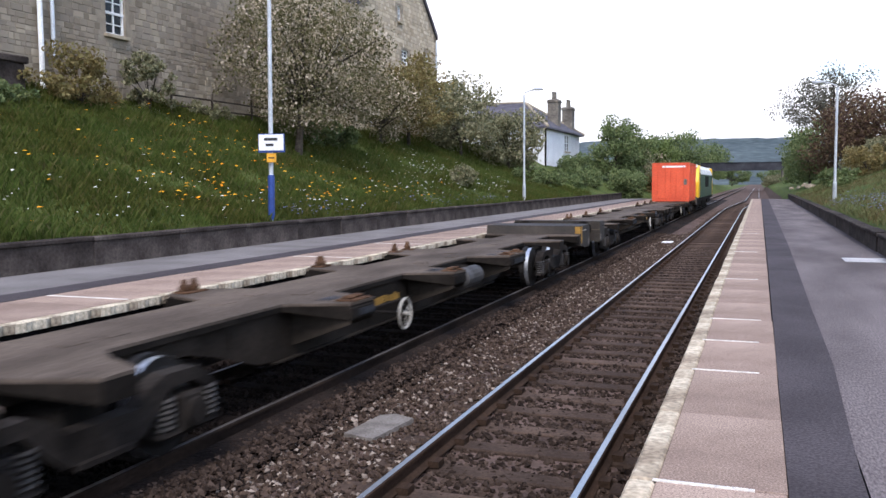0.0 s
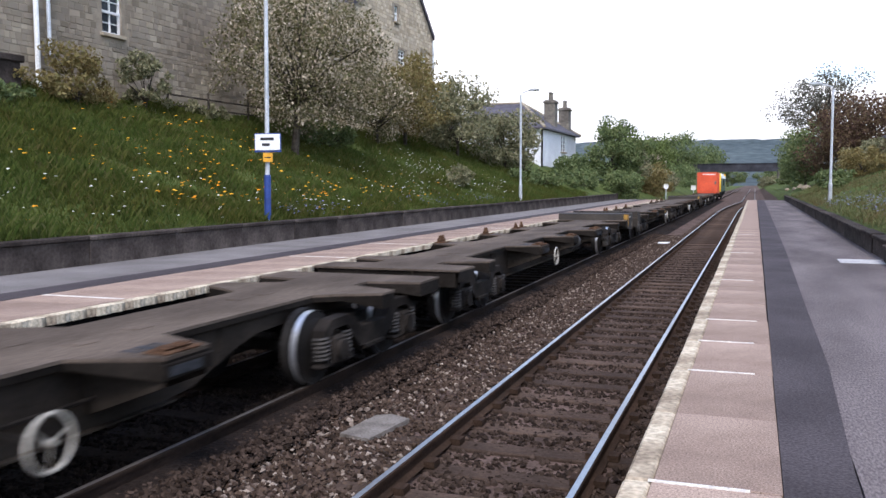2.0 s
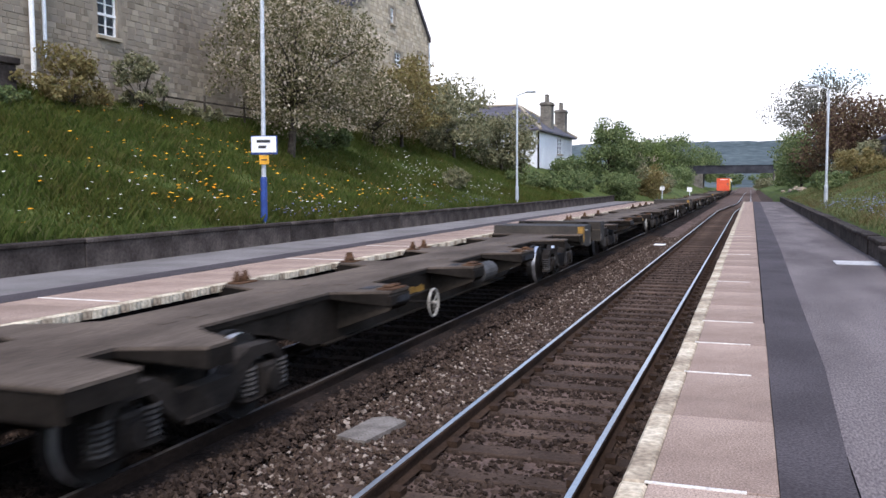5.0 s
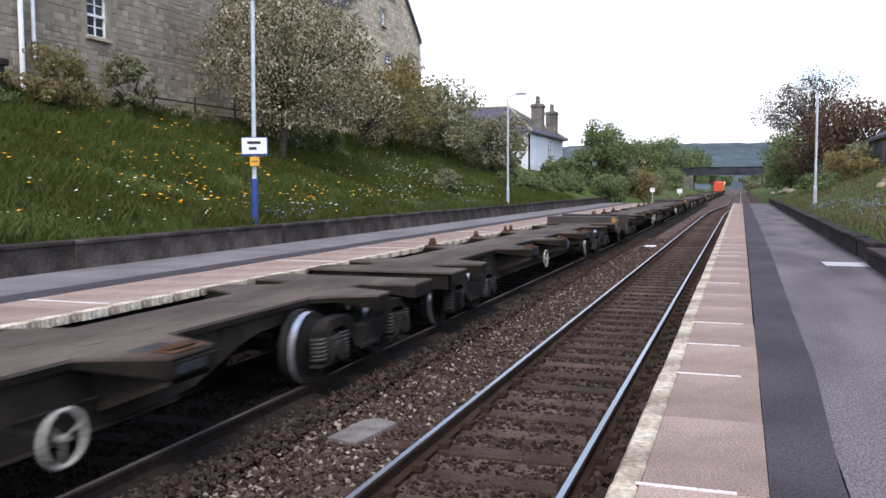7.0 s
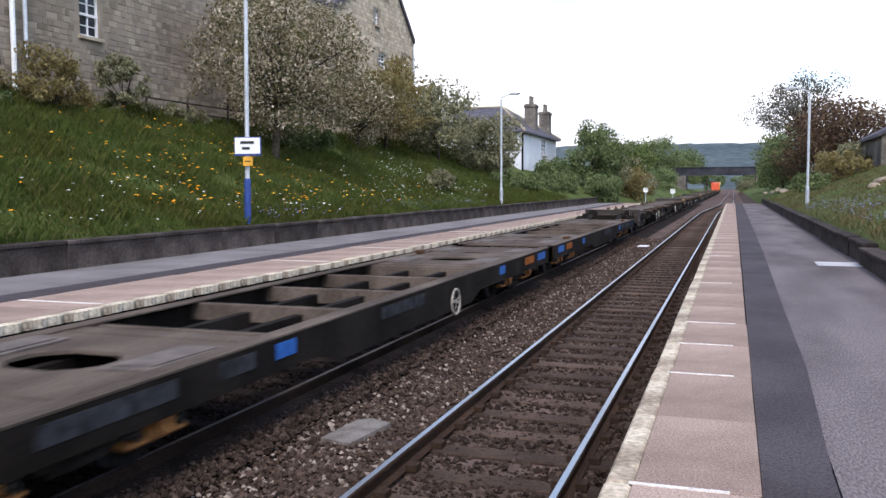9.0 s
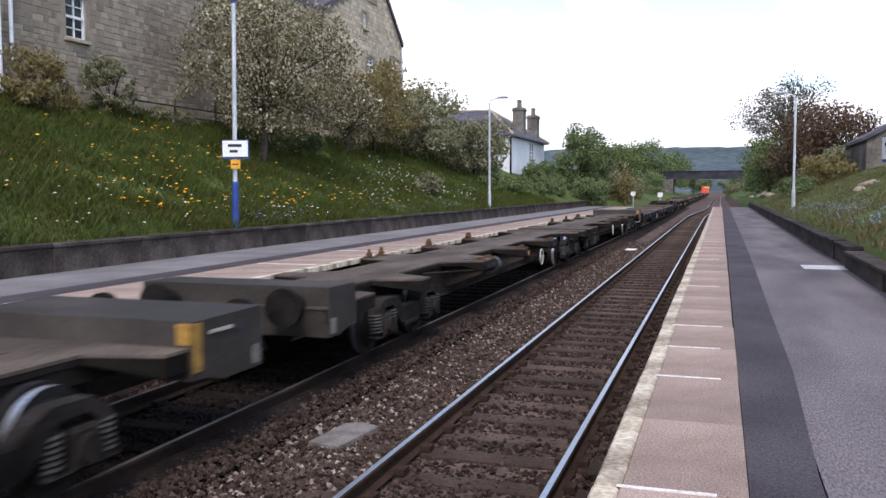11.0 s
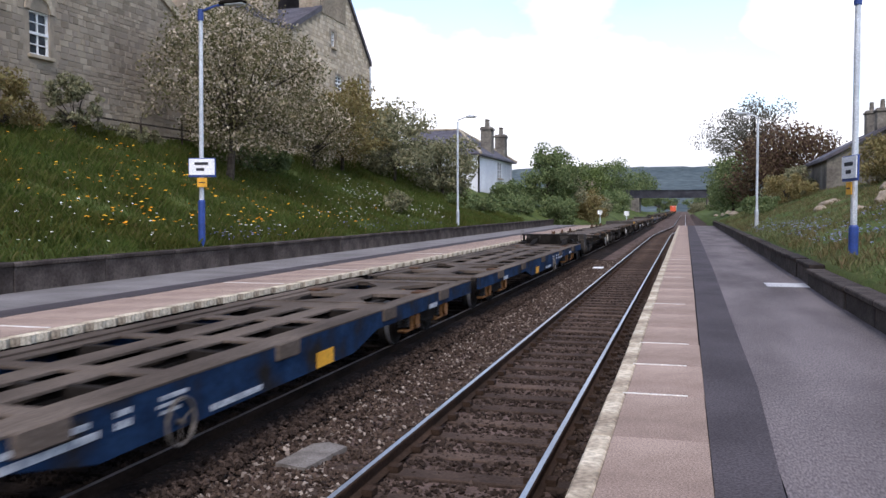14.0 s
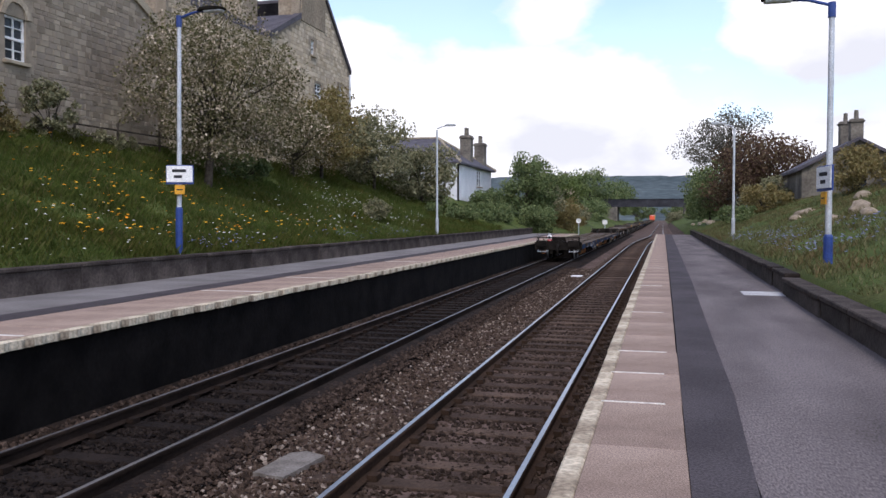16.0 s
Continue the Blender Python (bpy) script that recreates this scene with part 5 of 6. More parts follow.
def sash(parent, fx, y0, y1, z0, z1, bars=1, arch=False):
    """A white sash window let into a wall that faces +x."""
    w = part("window", boxes((fx - 0.2, fx - 0.14, y0, y1, z0, z1)), M_GLASS, parent, "dark glazed sash window")
    t = 0.06
    fr = boxes((fx - 0.14, fx - 0.07, y0, y0 + t, z0, z1), (fx - 0.14, fx - 0.07, y1 - t, y1, z0, z1), (fx - 0.14, fx - 0.07, y0, y1, z0, z0 + t), (fx - 0.14, fx - 0.07, y0, y1, z1 - t, z1), (fx - 0.13, fx - 0.05, y0, y1, (z0 + z1) / 2 - 0.04, (z0 + z1) / 2 + 0.04))
    for k in range(bars):
        yy = y0 + (y1 - y0) * (k + 1) / (bars + 1)
        box(fr, fx - 0.135, fx - 0.08, yy - 0.02, yy + 0.02, z0, z1)
    for q in (0.25, 0.75):
        zz = z0 + (z1 - z0) * q
        box(fr, fx - 0.135, fx - 0.08, y0, y1, zz - 0.015, zz + 0.015)
    part("frame", fr, M_WHITE, w, "white painted sash frame")
    part("sill", boxes((fx - 0.1, fx + 0.13, y0 - 0.1, y1 + 0.1, z0 - 0.12, z0 - 0.005), bev=0.012), M_COPING, w, "stone sill")
    if arch:
        bm = bmesh.new()
        yc, rr, n = (y0 + y1) / 2, (y1 - y0) / 2, 10
        outer = [(yc + (rr + 0.2) * math.cos(math.pi * k / n), z1 + (rr + 0.2) * math.sin(math.pi * k / n)) for k in range(n + 1)]
        inner = [(yc + rr * math.cos(math.pi * k / n), z1 + rr * math.sin(math.pi * k / n)) for k in range(n, -1, -1)]
        prism(bm, outer + inner, "x", fx - 0.15, fx + 0.065)
        bmesh.ops.triangulate(bm, faces=[f for f in bm.faces if len(f.verts) > 4])
        part("arch_stone", bm, M_STONEPIECE, w, "round stone arch")
        bm = bmesh.new()
        prism(bm, [(yc + rr * math.cos(math.pi * k / n), z1 + rr * math.sin(math.pi * k / n)) for k in range(n + 1)], "x", fx - 0.2, fx - 0.14)
        part("fanlight", bm, M_GLASS, w, "dark half-round light")
        bm = bmesh.new()
        prism(bm, [(yc + rr * math.cos(math.pi * k / n), z1 + rr * math.sin(math.pi * k / n)) for k in range(n + 1)] + [(yc + (rr - 0.06) * math.cos(math.pi * k / n), z1 + (rr - 0.06) * math.sin(math.pi * k / n)) for k in range(n, -1, -1)], "x", fx - 0.14, fx - 0.07)
        bmesh.ops.triangulate(bm, faces=[f for f in bm.faces if len(f.verts) > 4])
        box(bm, fx - 0.13, fx - 0.08, yc - 0.02, yc + 0.02, z1, z1 + rr - 0.03)
        box(bm, fx - 0.13, fx - 0.06, y0, y1, z1 - 0.03, z1 + 0.03)
        part("arch_frame", bm, M_WHITE, w, "white arched frame")


def pierced(fx, thick, outline_pts, holes):
    """A wall that faces +x with rectangular openings, cut as strips between the openings' edges."""
    bm = bmesh.new()
    ys = sorted({p[0] for p in outline_pts} | {h[0] for h in holes} | {h[1] for h in holes})

    def top(y):
        up = [(p, q) for p, q in outline_pts]
        best = None
        for (a, za), (b, zb) in zip(up, up[1:]):
            if a <= y <= b:
                v = za + (zb - za) * (y - a) / (b - a) if b > a else max(za, zb)
                best = v if best is None else max(best, v)
        return best
    base = 3.2
    for a, b in zip(ys, ys[1:]):
        cuts = sorted((h[2], h[3]) for h in holes if h[0] <= a + 1e-6 and h[1] >= b - 1e-6)
        z = base
        for c0, c1 in cuts:
            prism(bm, [(a, z), (b, z), (b, c0), (a, c0)], "x", fx - thick, fx)
            z = c1
        prism(bm, [(a, z), (b, z), (b, top(b - 1e-6)), (a, top(a + 1e-6))], "x", fx - thick, fx)
    bmesh.ops.remove_doubles(bm, verts=bm.verts[:], dist=0.001)
    return bm


def chimney(parent, x0, x1, y0, y1, z0, z1, pots, material=None):
    material = material or M_STONEPIECE
    c = part("chimney", boxes((x0, x1, y0, y1, z0, z1), (x0 - 0.08, x1 + 0.08, y0 - 0.08, y1 + 0.08, z1 - 0.3, z1 - 0.12), bev=0.03), material, parent, "stone chimney stack")
    for k in range(pots):
        yy = y0 + (y1 - y0) * (k + 0.5) / pots
        part("chimney_pot", rods((((x0 + x1) / 2, yy, z1), ((x0 + x1) / 2, yy, z1 + 0.7), 0.17, 0.13), (((x0 + x1) / 2, yy, z1 + 0.62), ((x0 + x1) / 2, yy, z1 + 0.7), 0.18), seg=12), M_ABUT if material is M_ABUT else M_BRICK, c, "weathered chimney pot")


def stone_house_near():
    """Gabled stone building whose gable wall faces the line."""
    hs = empty("stone_house", "large honey-grey stone building with arched sash windows and slate roof", "building", group="stone houses")
    F = -20.0
    holes = [(22.45, 23.35, 7.3, 8.7), (14.3, 15.2, 7.3, 8.7), (22.45, 23.35, 11.6, 13.0)]
    line = [(3.0, 9.9), (17.0, 16.3), (30.7, 10.1)]
    part("wall", pierced(F, 0.5, line, holes), M_MORTAR, hs, "stone gable wall")
    part("side_wall", boxes((-34, F - 0.5, 30.2, 30.7, 3.2, 10.1), (-34, F - 0.5, 3.0, 3.5, 3.2, 9.8), (-34.5, -34, 3.0, 30.7, 3.2, 10.0)), M_STONEPIECE, hs, "stone side wall")

    def ins(y, z):
        return z < 9.8 + (y - 3.0) * 0.457 and z < 10.05 + (30.65 - y) * 0.452
    stone_face(hs, F, 8.5, 30.7, 4.0, 13.6, ins, [(a - 0.16, b + 0.16, c - 0.14, d + 0.62) for a, b, c, d in holes], 3)
    for a, b, c, d in holes:
        sash(hs, F, a, b, c, d, 1, True)
    for (ya, za), (yb, zb) in zip(line, line[1:]):
        bm = bmesh.new()
        prism(bm, [(ya, za + 0.04), (yb, zb + 0.04), (yb, zb + 0.26), (ya, za + 0.26)], "x", -34.4, F - 0.35)
        part("roof", bm, M_SLATE, hs, "dark slate roof")
        bm = bmesh.new()
        prism(bm, [(ya, za), (yb, zb), (yb, zb + 0.34), (ya, za + 0.34)], "x", F - 0.345, F + 0.1)
        part("gable_coping", bm, M_COPING, hs, "stone gable coping")
    # downpipe and corner strip
    part("downpipe", rods(((F + 0.14, 19.6, 4.6), (F + 0.14, 19.6, 14.0), 0.075), seg=10), M_WHITE, hs, "white downpipe")
    part("downpipe", rods(((F + 0.16, 20.05, 6.2), (F + 0.16, 20.05, 14.0), 0.06), seg=10), M_POLE, hs, "grey downpipe")
    return hs


def stone_house_far():
    hs = empty("stone_house", "tall gabled stone house with chimney stacks and slate roof", "building", group="stone houses")
    F = -20.0
    holes = [(46.35, 46.85, 11.85, 12.75), (46.9, 47.9, 9.4, 10.3), (50.6, 51.3, 9.7, 10.6), (42.4, 43.3, 5.5, 6.6), (38.5, 39.4, 8.4, 9.7)]
    line = [(31.4, 11.6), (34.0, 11.6), (40.8, 11.7), (44.7, 13.6), (44.9, 15.2), (48.5, 15.5), (52.7, 11.7)]
    part("wall", pierced(F, 0.5, line, holes), M_MORTAR, hs, "stone gable wall")
    part("side_wall", boxes((-32, F - 0.5, 52.2, 52.7, 3.2, 11.6), (-32, F - 0.5, 31.4, 31.9, 3.2, 11.6), (-32.5, -32, 31.4, 52.7, 3.2, 11.6)), M_STONEPIECE, hs, "stone side wall")

    def ins(y, z):
        return z < 11.5 and y > 31.5 or (z < 11.6 + (y - 40.8) * 0.47 and z < 11.6 + (52.6 - y) * 0.92 and y > 40.8 and z < 15.3) or (45.0 < y < 48.4 and z < 15.1)
    stone_face(hs, F, 31.5, 52.65, 4.6, 16.4, ins, [(a - 0.05, b + 0.05, c - 0.14, d + 0.05) for a, b, c, d in holes], 8, 0.21, M_STONEFAR)
    for a, b, c, d in holes:
        sash(hs, F, a, b, c, d, 1)
    for (ya, za), (yb, zb) in (((40.8, 11.7), (44.8, 13.6)), ((48.5, 15.5), (52.7, 11.7))):
        bm = bmesh.new()
        prism(bm, [(ya, za + 0.04), (yb, zb + 0.04), (yb, zb + 0.24), (ya, za + 0.24)], "x", -32.4, F - 0.32)
        part("roof", bm, M_SLATE, hs, "dark slate roof")
        bm = bmesh.new()
        prism(bm, [(ya, za), (yb, zb), (yb, zb + 0.3), (ya, za + 0.3)], "x", F - 0.315, F + 0.12)
        part("gable_coping", bm, M_SLATE, hs, "dark weathered gable coping")
    bm = bmesh.new()
    prism(bm, [(F - 0.2, 11.75), (F - 5.0, 15.0), (F - 12.3, 11.8), (F - 12.3, 11.6), (F - 0.2, 11.6)], "y", 31.4, 46.0)
    part("roof", bm, M_SLATE, hs, "dark slate roof")
    slates(hs, (F - 0.2, 31.4, 11.75), (F - 0.2, 44.5, 11.75), (F - 5.0, 46.0, 15.0), (F - 5.0, 31.4, 15.0), 20, 36)
    chimney(hs, F - 1.4, F + 0.06, 44.95, 48.45, 13.5, 18.6, 4)
    chimney(hs, -22.8, -21.6, 41.0, 42.8, 12.4, 15.6, 2)
    chimney(hs, F - 1.2, F - 0.1, 31.9, 33.5, 11.0, 15.4, 2)
    part("downpipe", rods(((F + 0.1, 52.4, 4.0), (F + 0.1, 52.4, 11.6), 0.06), seg=8), M_POLE, hs, "grey downpipe")
    return hs


def white_house():
    hs = empty("white_house", "white rendered house with hipped slate roof and two chimneys", "building")
    x0, x1, y0, y1, ze, zr = -29.0, -17.0, 70.2, 85.0, 7.05, 9.8
    win = [(78.0, 79.9, 5.25, 6.75)]
    bm = pierced(x1, 0.3, [(y0, ze), (y1, ze)], win)
    part("wall", bm, M_RENDER, hs, "white rendered wall")
    part("end_wall", boxes((x0, x1 - 0.3, y0, y0 + 0.3, 3.0, ze), (x0, x1 - 0.3, y1 - 0.3, y1, 3.0, ze), (x0 - 0.3, x0, y0, y1, 3.0, ze)), M_RENDER, hs, "white rendered wall")
    for a, b, c, d in win:
        for k in range(2):
            m0, m1 = a + (b - a) * k / 2 + 0.03, a + (b - a) * (k + 1) / 2 - 0.03
            sash(hs, x1 + 0.08, m0, m1, c, d, 0)
    part("downpipe", rods(((x1 + 0.06, y0 + 0.15, 3.4), (x1 + 0.06, y0 + 0.15, ze), 0.09), seg=8), M_HOLLOW, hs, "dark downpipe at the corner")
    bm = bmesh.new()
    e = 0.4
    c = [(x0 - e, y0 - e, ze), (x1 + e, y0 - e, ze), (x1 + e, y1 + e, ze), (x0 - e, y1 + e, ze)]
    rdg = [(-26.0, 77.6, zr), (-20.6, 77.6, zr)]
    v = [bm.verts.new(p) for p in c] + [bm.verts.new((p[0], p[1], ze - 0.14)) for p in c] + [bm.verts.new(p) for p in rdg]
    for f in ((0, 1, 9, 8), (1, 2, 9), (2, 3, 8, 9), (3, 0, 8), (0, 4, 5, 1), (1, 5, 6, 2), (2, 6, 7, 3), (3, 7, 4, 0), (4, 7, 6, 5)):
        bm.faces.new([v[k] for k in f])
    bmesh.ops.recalc_face_normals(bm, faces=bm.faces[:])
    part("roof", bm, M_SLATE, hs, "hipped dark slate roof")
    part("ridge", boxes((-26.0, -20.6, 77.45, 77.75, zr - 0.03, zr + 0.12), bev=0.03), M_COPING, hs, "pale ridge tiles")
    part("hip_tiles", rods(((-20.6, 77.6, zr), (x1 + e, y0 - e, ze + 0.05), 0.13), ((-20.6, 77.6, zr), (x1 + e, y1 + e, ze + 0.05), 0.13), seg=6), M_COPING, hs, "pale hip tiles")
    part("dormer", boxes((-25.4, -24.2, y0 + 1.6, y0 + 4.0, 8.0, 9.2), bev=0.03), M_WHITE, hs, "small white dormer")
    chimney(hs, -18.2, -17.2, 76.3, 77.5, 6.9, 9.9, 2, M_ABUT)
    chimney(hs, -18.2, -17.2, 82.4, 83.6, 6.9, 9.7, 2, M_ABUT)
    return hs


def far_cottage(x, y, w, d, base, eave, ridge, label, wall, roof, stacks):
    hs = empty("cottage", label, "building", pose(x, y, 0), "distant houses")
    bm = bmesh.new()
    prism(bm, [(-w / 2, base), (w / 2, base), (w / 2, eave), (0, ridge - 0.1), (-w / 2, eave)], "y", 0, d)
    part("wall", bm, wall, hs)
    for s in (-1, 1):
        bm = bmesh.new()
        prism(bm, [(0, ridge - 0.1), (s * (w / 2 + 0.3), eave - 0.12), (s * (w / 2 + 0.3), eave + 0.1), (0, ridge + 0.12)], "y", -0.3, d + 0.3)
        part("roof", bm, roof, hs, "grey slate roof")
    for yy, zz in stacks:
        c = part("chimney", boxes((-0.4, 0.4, yy, yy + 0.8, ridge - 0.6, zz), (-0.48, 0.48, yy - 0.08, yy + 0.88, zz - 0.25, zz - 0.1), bev=0.03), M_ABUT, hs, "stone chimney stack")
        part("chimney_pot", rods(((0, yy + 0.4, zz), (0, yy + 0.4, zz + 0.6), 0.16, 0.13), seg=10), M_ABUT, c, "weathered chimney pot")
    part("window", boxes((-0.5, 0.5, -0.03, 0.05, eave - 1.5, eave - 0.3)), M_GLASS, hs, "dark window")
    part("sill", boxes((-0.6, 0.6, -0.12, 0.0, eave - 1.6, eave - 1.5), bev=0.01), M_COPING, hs)
    return hs


stone_house_near()
stone_house_far()
white_house()
far_cottage(12.6, 62, 7.0, 9, 3.0, 5.6, 7.6, "grey-roofed house behind the bank with tall chimneys", M_ABUT, M_SLATE, ((4.0, 9.2), (0.5, 9.0)))
far_cottage(17.5, 52, 6.5, 9, 3.0, 5.6, 7.6, "stone house behind the bank with a chimney", M_STONEPIECE, M_GREYROOF, ((0.5, 9.0),))
far_cottage(-19.5, 172, 5.0, 7, 2.5, 8.0, 10.0, "pale stone house among trees", M_COPING, M_GREYROOF, ((3.0, 11.2),))


def low_wall():
    w = empty("garden_wall", "low dark stone boundary wall at the top of the bank", "wall", kind="structure")
    part("wall_block", boxes((-19.6, -19.25, 9.0, 18.4, 4.2, 5.75), bev=0.03), M_WALL, w)
    part("coping", boxes((-19.66, -19.19, 8.9, 18.5, 5.753, 5.95), bev=0.03), M_WALL, w)
    r = rods(((-18.95, 24.3, 4.6), (-18.95, 24.3, 5.7), 0.04), ((-18.95, 26.6, 4.6), (-18.95, 26.6, 5.7), 0.04), ((-18.95, 29.2, 4.6), (-18.95, 29.2, 5.7), 0.04), ((-18.95, 24.3, 5.45), (-18.95, 31, 5.45), 0.03), ((-18.95, 24.3, 5.1), (-18.95, 31, 5.1), 0.03), seg=6)
    part("fence_rail", r, M_BARK, w, "weathered wooden post and rail fence")


low_wall()


def road_bridge():
    b = empty("road_bridge", "dark steel road bridge over the line", "bridge")
    part("girder", boxes((-17, 9, 219, 219.6, 5.05, 6.9)), M_BRIDGE, b, "dark riveted girder")
    part("girder", boxes((-17, 9, 226, 226.6, 5.05, 6.9)), M_BRIDGE, b, "dark riveted girder")
    part("deck", boxes((-17, 9, 219.6, 226, 5.1, 5.5)), M_BRIDGE, b)
    for k in range(14):
        part("stiffener", boxes((-16.6 + k * 1.9, -16.45 + k * 1.9, 218.85, 219.0, 5.2, 6.8)), M_BRIDGE, b)
    part("flange", boxes((-17, 9, 218.8, 219.7, 6.902, 7.0), (-17, 9, 218.8, 219.7, 4.97, 5.047)), M_BRIDGE, b)
    part("abutment", boxes((-20, -11.2, 218.6, 227, -0.6, 4.96), bev=0.05), M_ABUT, b, "stone abutment")
    part("abutment", boxes((5.0, 12, 218.6, 227, -0.6, 4.96), bev=0.05), M_ABUT, b, "stone abutment")


road_bridge()


def hills():
    """Far wooded ridges beyond the line, with distance haze in their colour."""
    for name, y0, base, amp, seed, xa, xb in (("hill", 1150, 57, 7, 2.0, -1500, 1300), ("hill", 620, 22, 6, 9.0, -900, -95)):
        xs = [xa + (xb - xa) * k / 260 for k in range(261)]
        verts, faces = [], []
        for k, x in enumerate(xs):
            crest = base + amp * noise.noise((x * 0.004, seed, 0)) + amp * 0.22 * noise.noise((x * 0.05, seed, 4)) + amp * 0.1 * noise.noise((x * 0.2, seed, 7))
            crest *= smooth(xb, xb - 60, x) if name == "hill" and y0 < 1000 else 1.0
            for j in range(7):
                f = j / 6
                verts.append((x, y0 - 350 * (1 - f) ** 1.3, -2 + (crest + 2) * f ** 0.8 + 1.5 * noise.noise((x * 0.06, f * 9, seed))))
            verts.append((x, y0 + 200, -5))
        for k in range(len(xs) - 1):
            for j in range(7):
                a = k * 8 + j
                faces.append((a, a + 1, a + 9, a + 8))
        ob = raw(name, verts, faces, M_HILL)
        tagged(ob, "wooded hill on the horizon, haze in its blue-grey colour", "hill", kind="structure")


hills()


# ---- plants ----
def leaves(centres, radii, count, size, seed, flat=0.0):
    """Many small leaves in clumps."""
    r = np.random.RandomState(seed)
    c = np.array(centres)
    w = np.array(radii) ** 2
    pick = r.choice(len(c), count, p=w / w.sum())
    d = r.normal(size=(count, 3))
    d /= np.linalg.norm(d, axis=1)[:, None]
    p = c[pick] + d * (np.array(radii)[pick] * r.rand(count) ** 0.45)[:, None] * np.array([1, 1, 0.8])
    u = r.normal(size=(count, 3))
    u /= np.linalg.norm(u, axis=1)[:, None]
    v = np.cross(u, r.normal(size=(count, 3)))
    v /= np.linalg.norm(v, axis=1)[:, None]
    s = size * (0.6 + 0.8 * r.rand(count))[:, None]
    q = np.stack([p - u * s, p - v * s * 0.55, p + u * s, p + v * s * 0.55], 1).reshape(-1, 3)
    f = np.arange(count * 4).reshape(-1, 4)
    return q.tolist(), f.tolist()


def plant(name, label, category, base, crown_z, rad, count, size, material, seed, clumps=40, trunk=0.12, group="", limbs=7, hollow=0.35, clump=0.32, at=None):
    """A trunk with limbs and a crown of leaf clumps. rad: half sizes of the crown; at: crown centre when not over the base."""
    x, y, z = base
    th = empty(name, label, category, pose(x, y, z), group)
    r = random.Random(seed)
    cx, cy = at if at else (0.0, 0.0)
    cz = crown_z - z
    bm = bmesh.new()
    rod(bm, (0, 0, -0.4), (cx * 0.3, cy * 0.3, max(0.15, cz - rad[2] * 0.5)), trunk, 9, trunk * 0.7)
    cs, rs = [], []
    for k in range(clumps):
        while True:
            p = Vector((r.uniform(-1, 1), r.uniform(-1, 1), r.uniform(-1, 1)))
            if hollow < p.length < 1.0:
                break
        wob = 0.8 + 0.35 * noise.noise((p.x * 1.7 + seed, p.y * 1.7, p.z * 1.7))
        q = Vector((cx + p.x * rad[0] * wob, cy + p.y * rad[1] * wob, cz + p.z * rad[2] * wob))
        cs.append(tuple(q))
        rs.append(clump * min(rad) * r.uniform(0.6, 1.35))
        if k < limbs * 3:
            a = Vector((cx * 0.3, cy * 0.3, max(0.15, cz - rad[2] * 0.5)))
            m = a.lerp(q, 0.5) + Vector((r.uniform(-0.2, 0.2), r.uniform(-0.2, 0.2), 0.15)) * min(rad) * 0.4
            big = trunk * (0.5 if k < limbs else 0.28)
            rod(bm, a, m, big, 6, big * 0.6)
            rod(bm, m, q, big * 0.6, 5, big * 0.15)
    part("trunk", bm, M_BARK, th, "dark branching stems")
    v, f = leaves(cs, rs, count, size, seed)
    raw("crown", v, f, material, th)
    return th


plant("hawthorn_tree", "rounded hawthorn tree with pale blossom on the bank", "tree", (-16.4, 28.3, 3.4), 7.2, (3.7, 5.2, 3.9), 27000, 0.062, M_HAWTHORN, 11, 170, 0.17, limbs=14, hollow=0.2, clump=0.2, at=(0.0, 1.2))
plant("shrub", "bronze-brown shrub at the top of the bank", "shrub", (-18.9, 20.1, 4.5), 5.45, (1.1, 2.1, 1.15), 4600, 0.06, M_BUSHBROWN, 12, 30, 0.04, "bank shrubs")
plant("shrub", "dark spiky shrub against the stone wall", "shrub", (-18.8, 23.0, 4.5), 5.7, (0.9, 1.35, 1.3), 3200, 0.06, M_BUSHDARK, 13, 34, 0.05, "bank shrubs", clump=0.24)
plant("shrub", "low dark bush along the wall foot", "shrub", (-18.9, 26.6, 4.6), 5.0, (0.7, 1.9, 0.55), 2200, 0.055, M_BUSHDARK, 14, 30, 0.03, "bank shrubs")
plant("shrub", "low green bush along the wall foot", "shrub", (-18.6, 17.0, 4.4), 4.7, (0.8, 1.4, 0.5), 1800, 0.055, M_BUSHGREEN, 15, 24, 0.03, "bank shrubs")
plant("shrub", "bronze shrub low on the bank", "shrub", (-15.2, 12.2, 3.0), 3.3, (1.0, 0.9, 0.55), 2200, 0.05, M_BUSHBROWN, 31, 26, 0.03, "bank shrubs")
plant("shrub", "low green bush beside the hawthorn", "shrub", (-17.3, 32.8, 3.7), 4.4, (1.4, 2.4, 0.9), 3000, 0.07, M_BUSHGREEN, 32, 30, 0.05, "bank shrubs")
plant("tree", "olive-brown tree in front of the stone gable", "tree", (-18.4, 44.0, 4.5), 7.2, (2.6, 4.0, 3.0), 9000, 0.09, M_BUSHBROWN, 16, 60, 0.12, "bank trees", hollow=0.2)
plant("tree", "pale blossoming tree beside the stone house", "tree", (-17.6, 38.5, 4.0), 6.2, (2.0, 3.6, 2.3), 9500, 0.065, M_HAWTHORN, 36, 50, 0.1, "bank trees", hollow=0.2)
plant("tree", "dense olive-green tree on the bank", "tree", (-17.4, 50.0, 4.0), 6.3, (2.8, 4.4, 2.7), 9000, 0.1, M_BUSHDARK, 17, 60, 0.12, "bank trees", hollow=0.2)
plant("tree", "dark green tree on the bank", "tree", (-15.9, 55.5, 3.2), 5.3, (2.6, 4.4, 2.4), 9000, 0.1, M_BUSHDARK, 18, 60, 0.12, "bank trees", hollow=0.2)
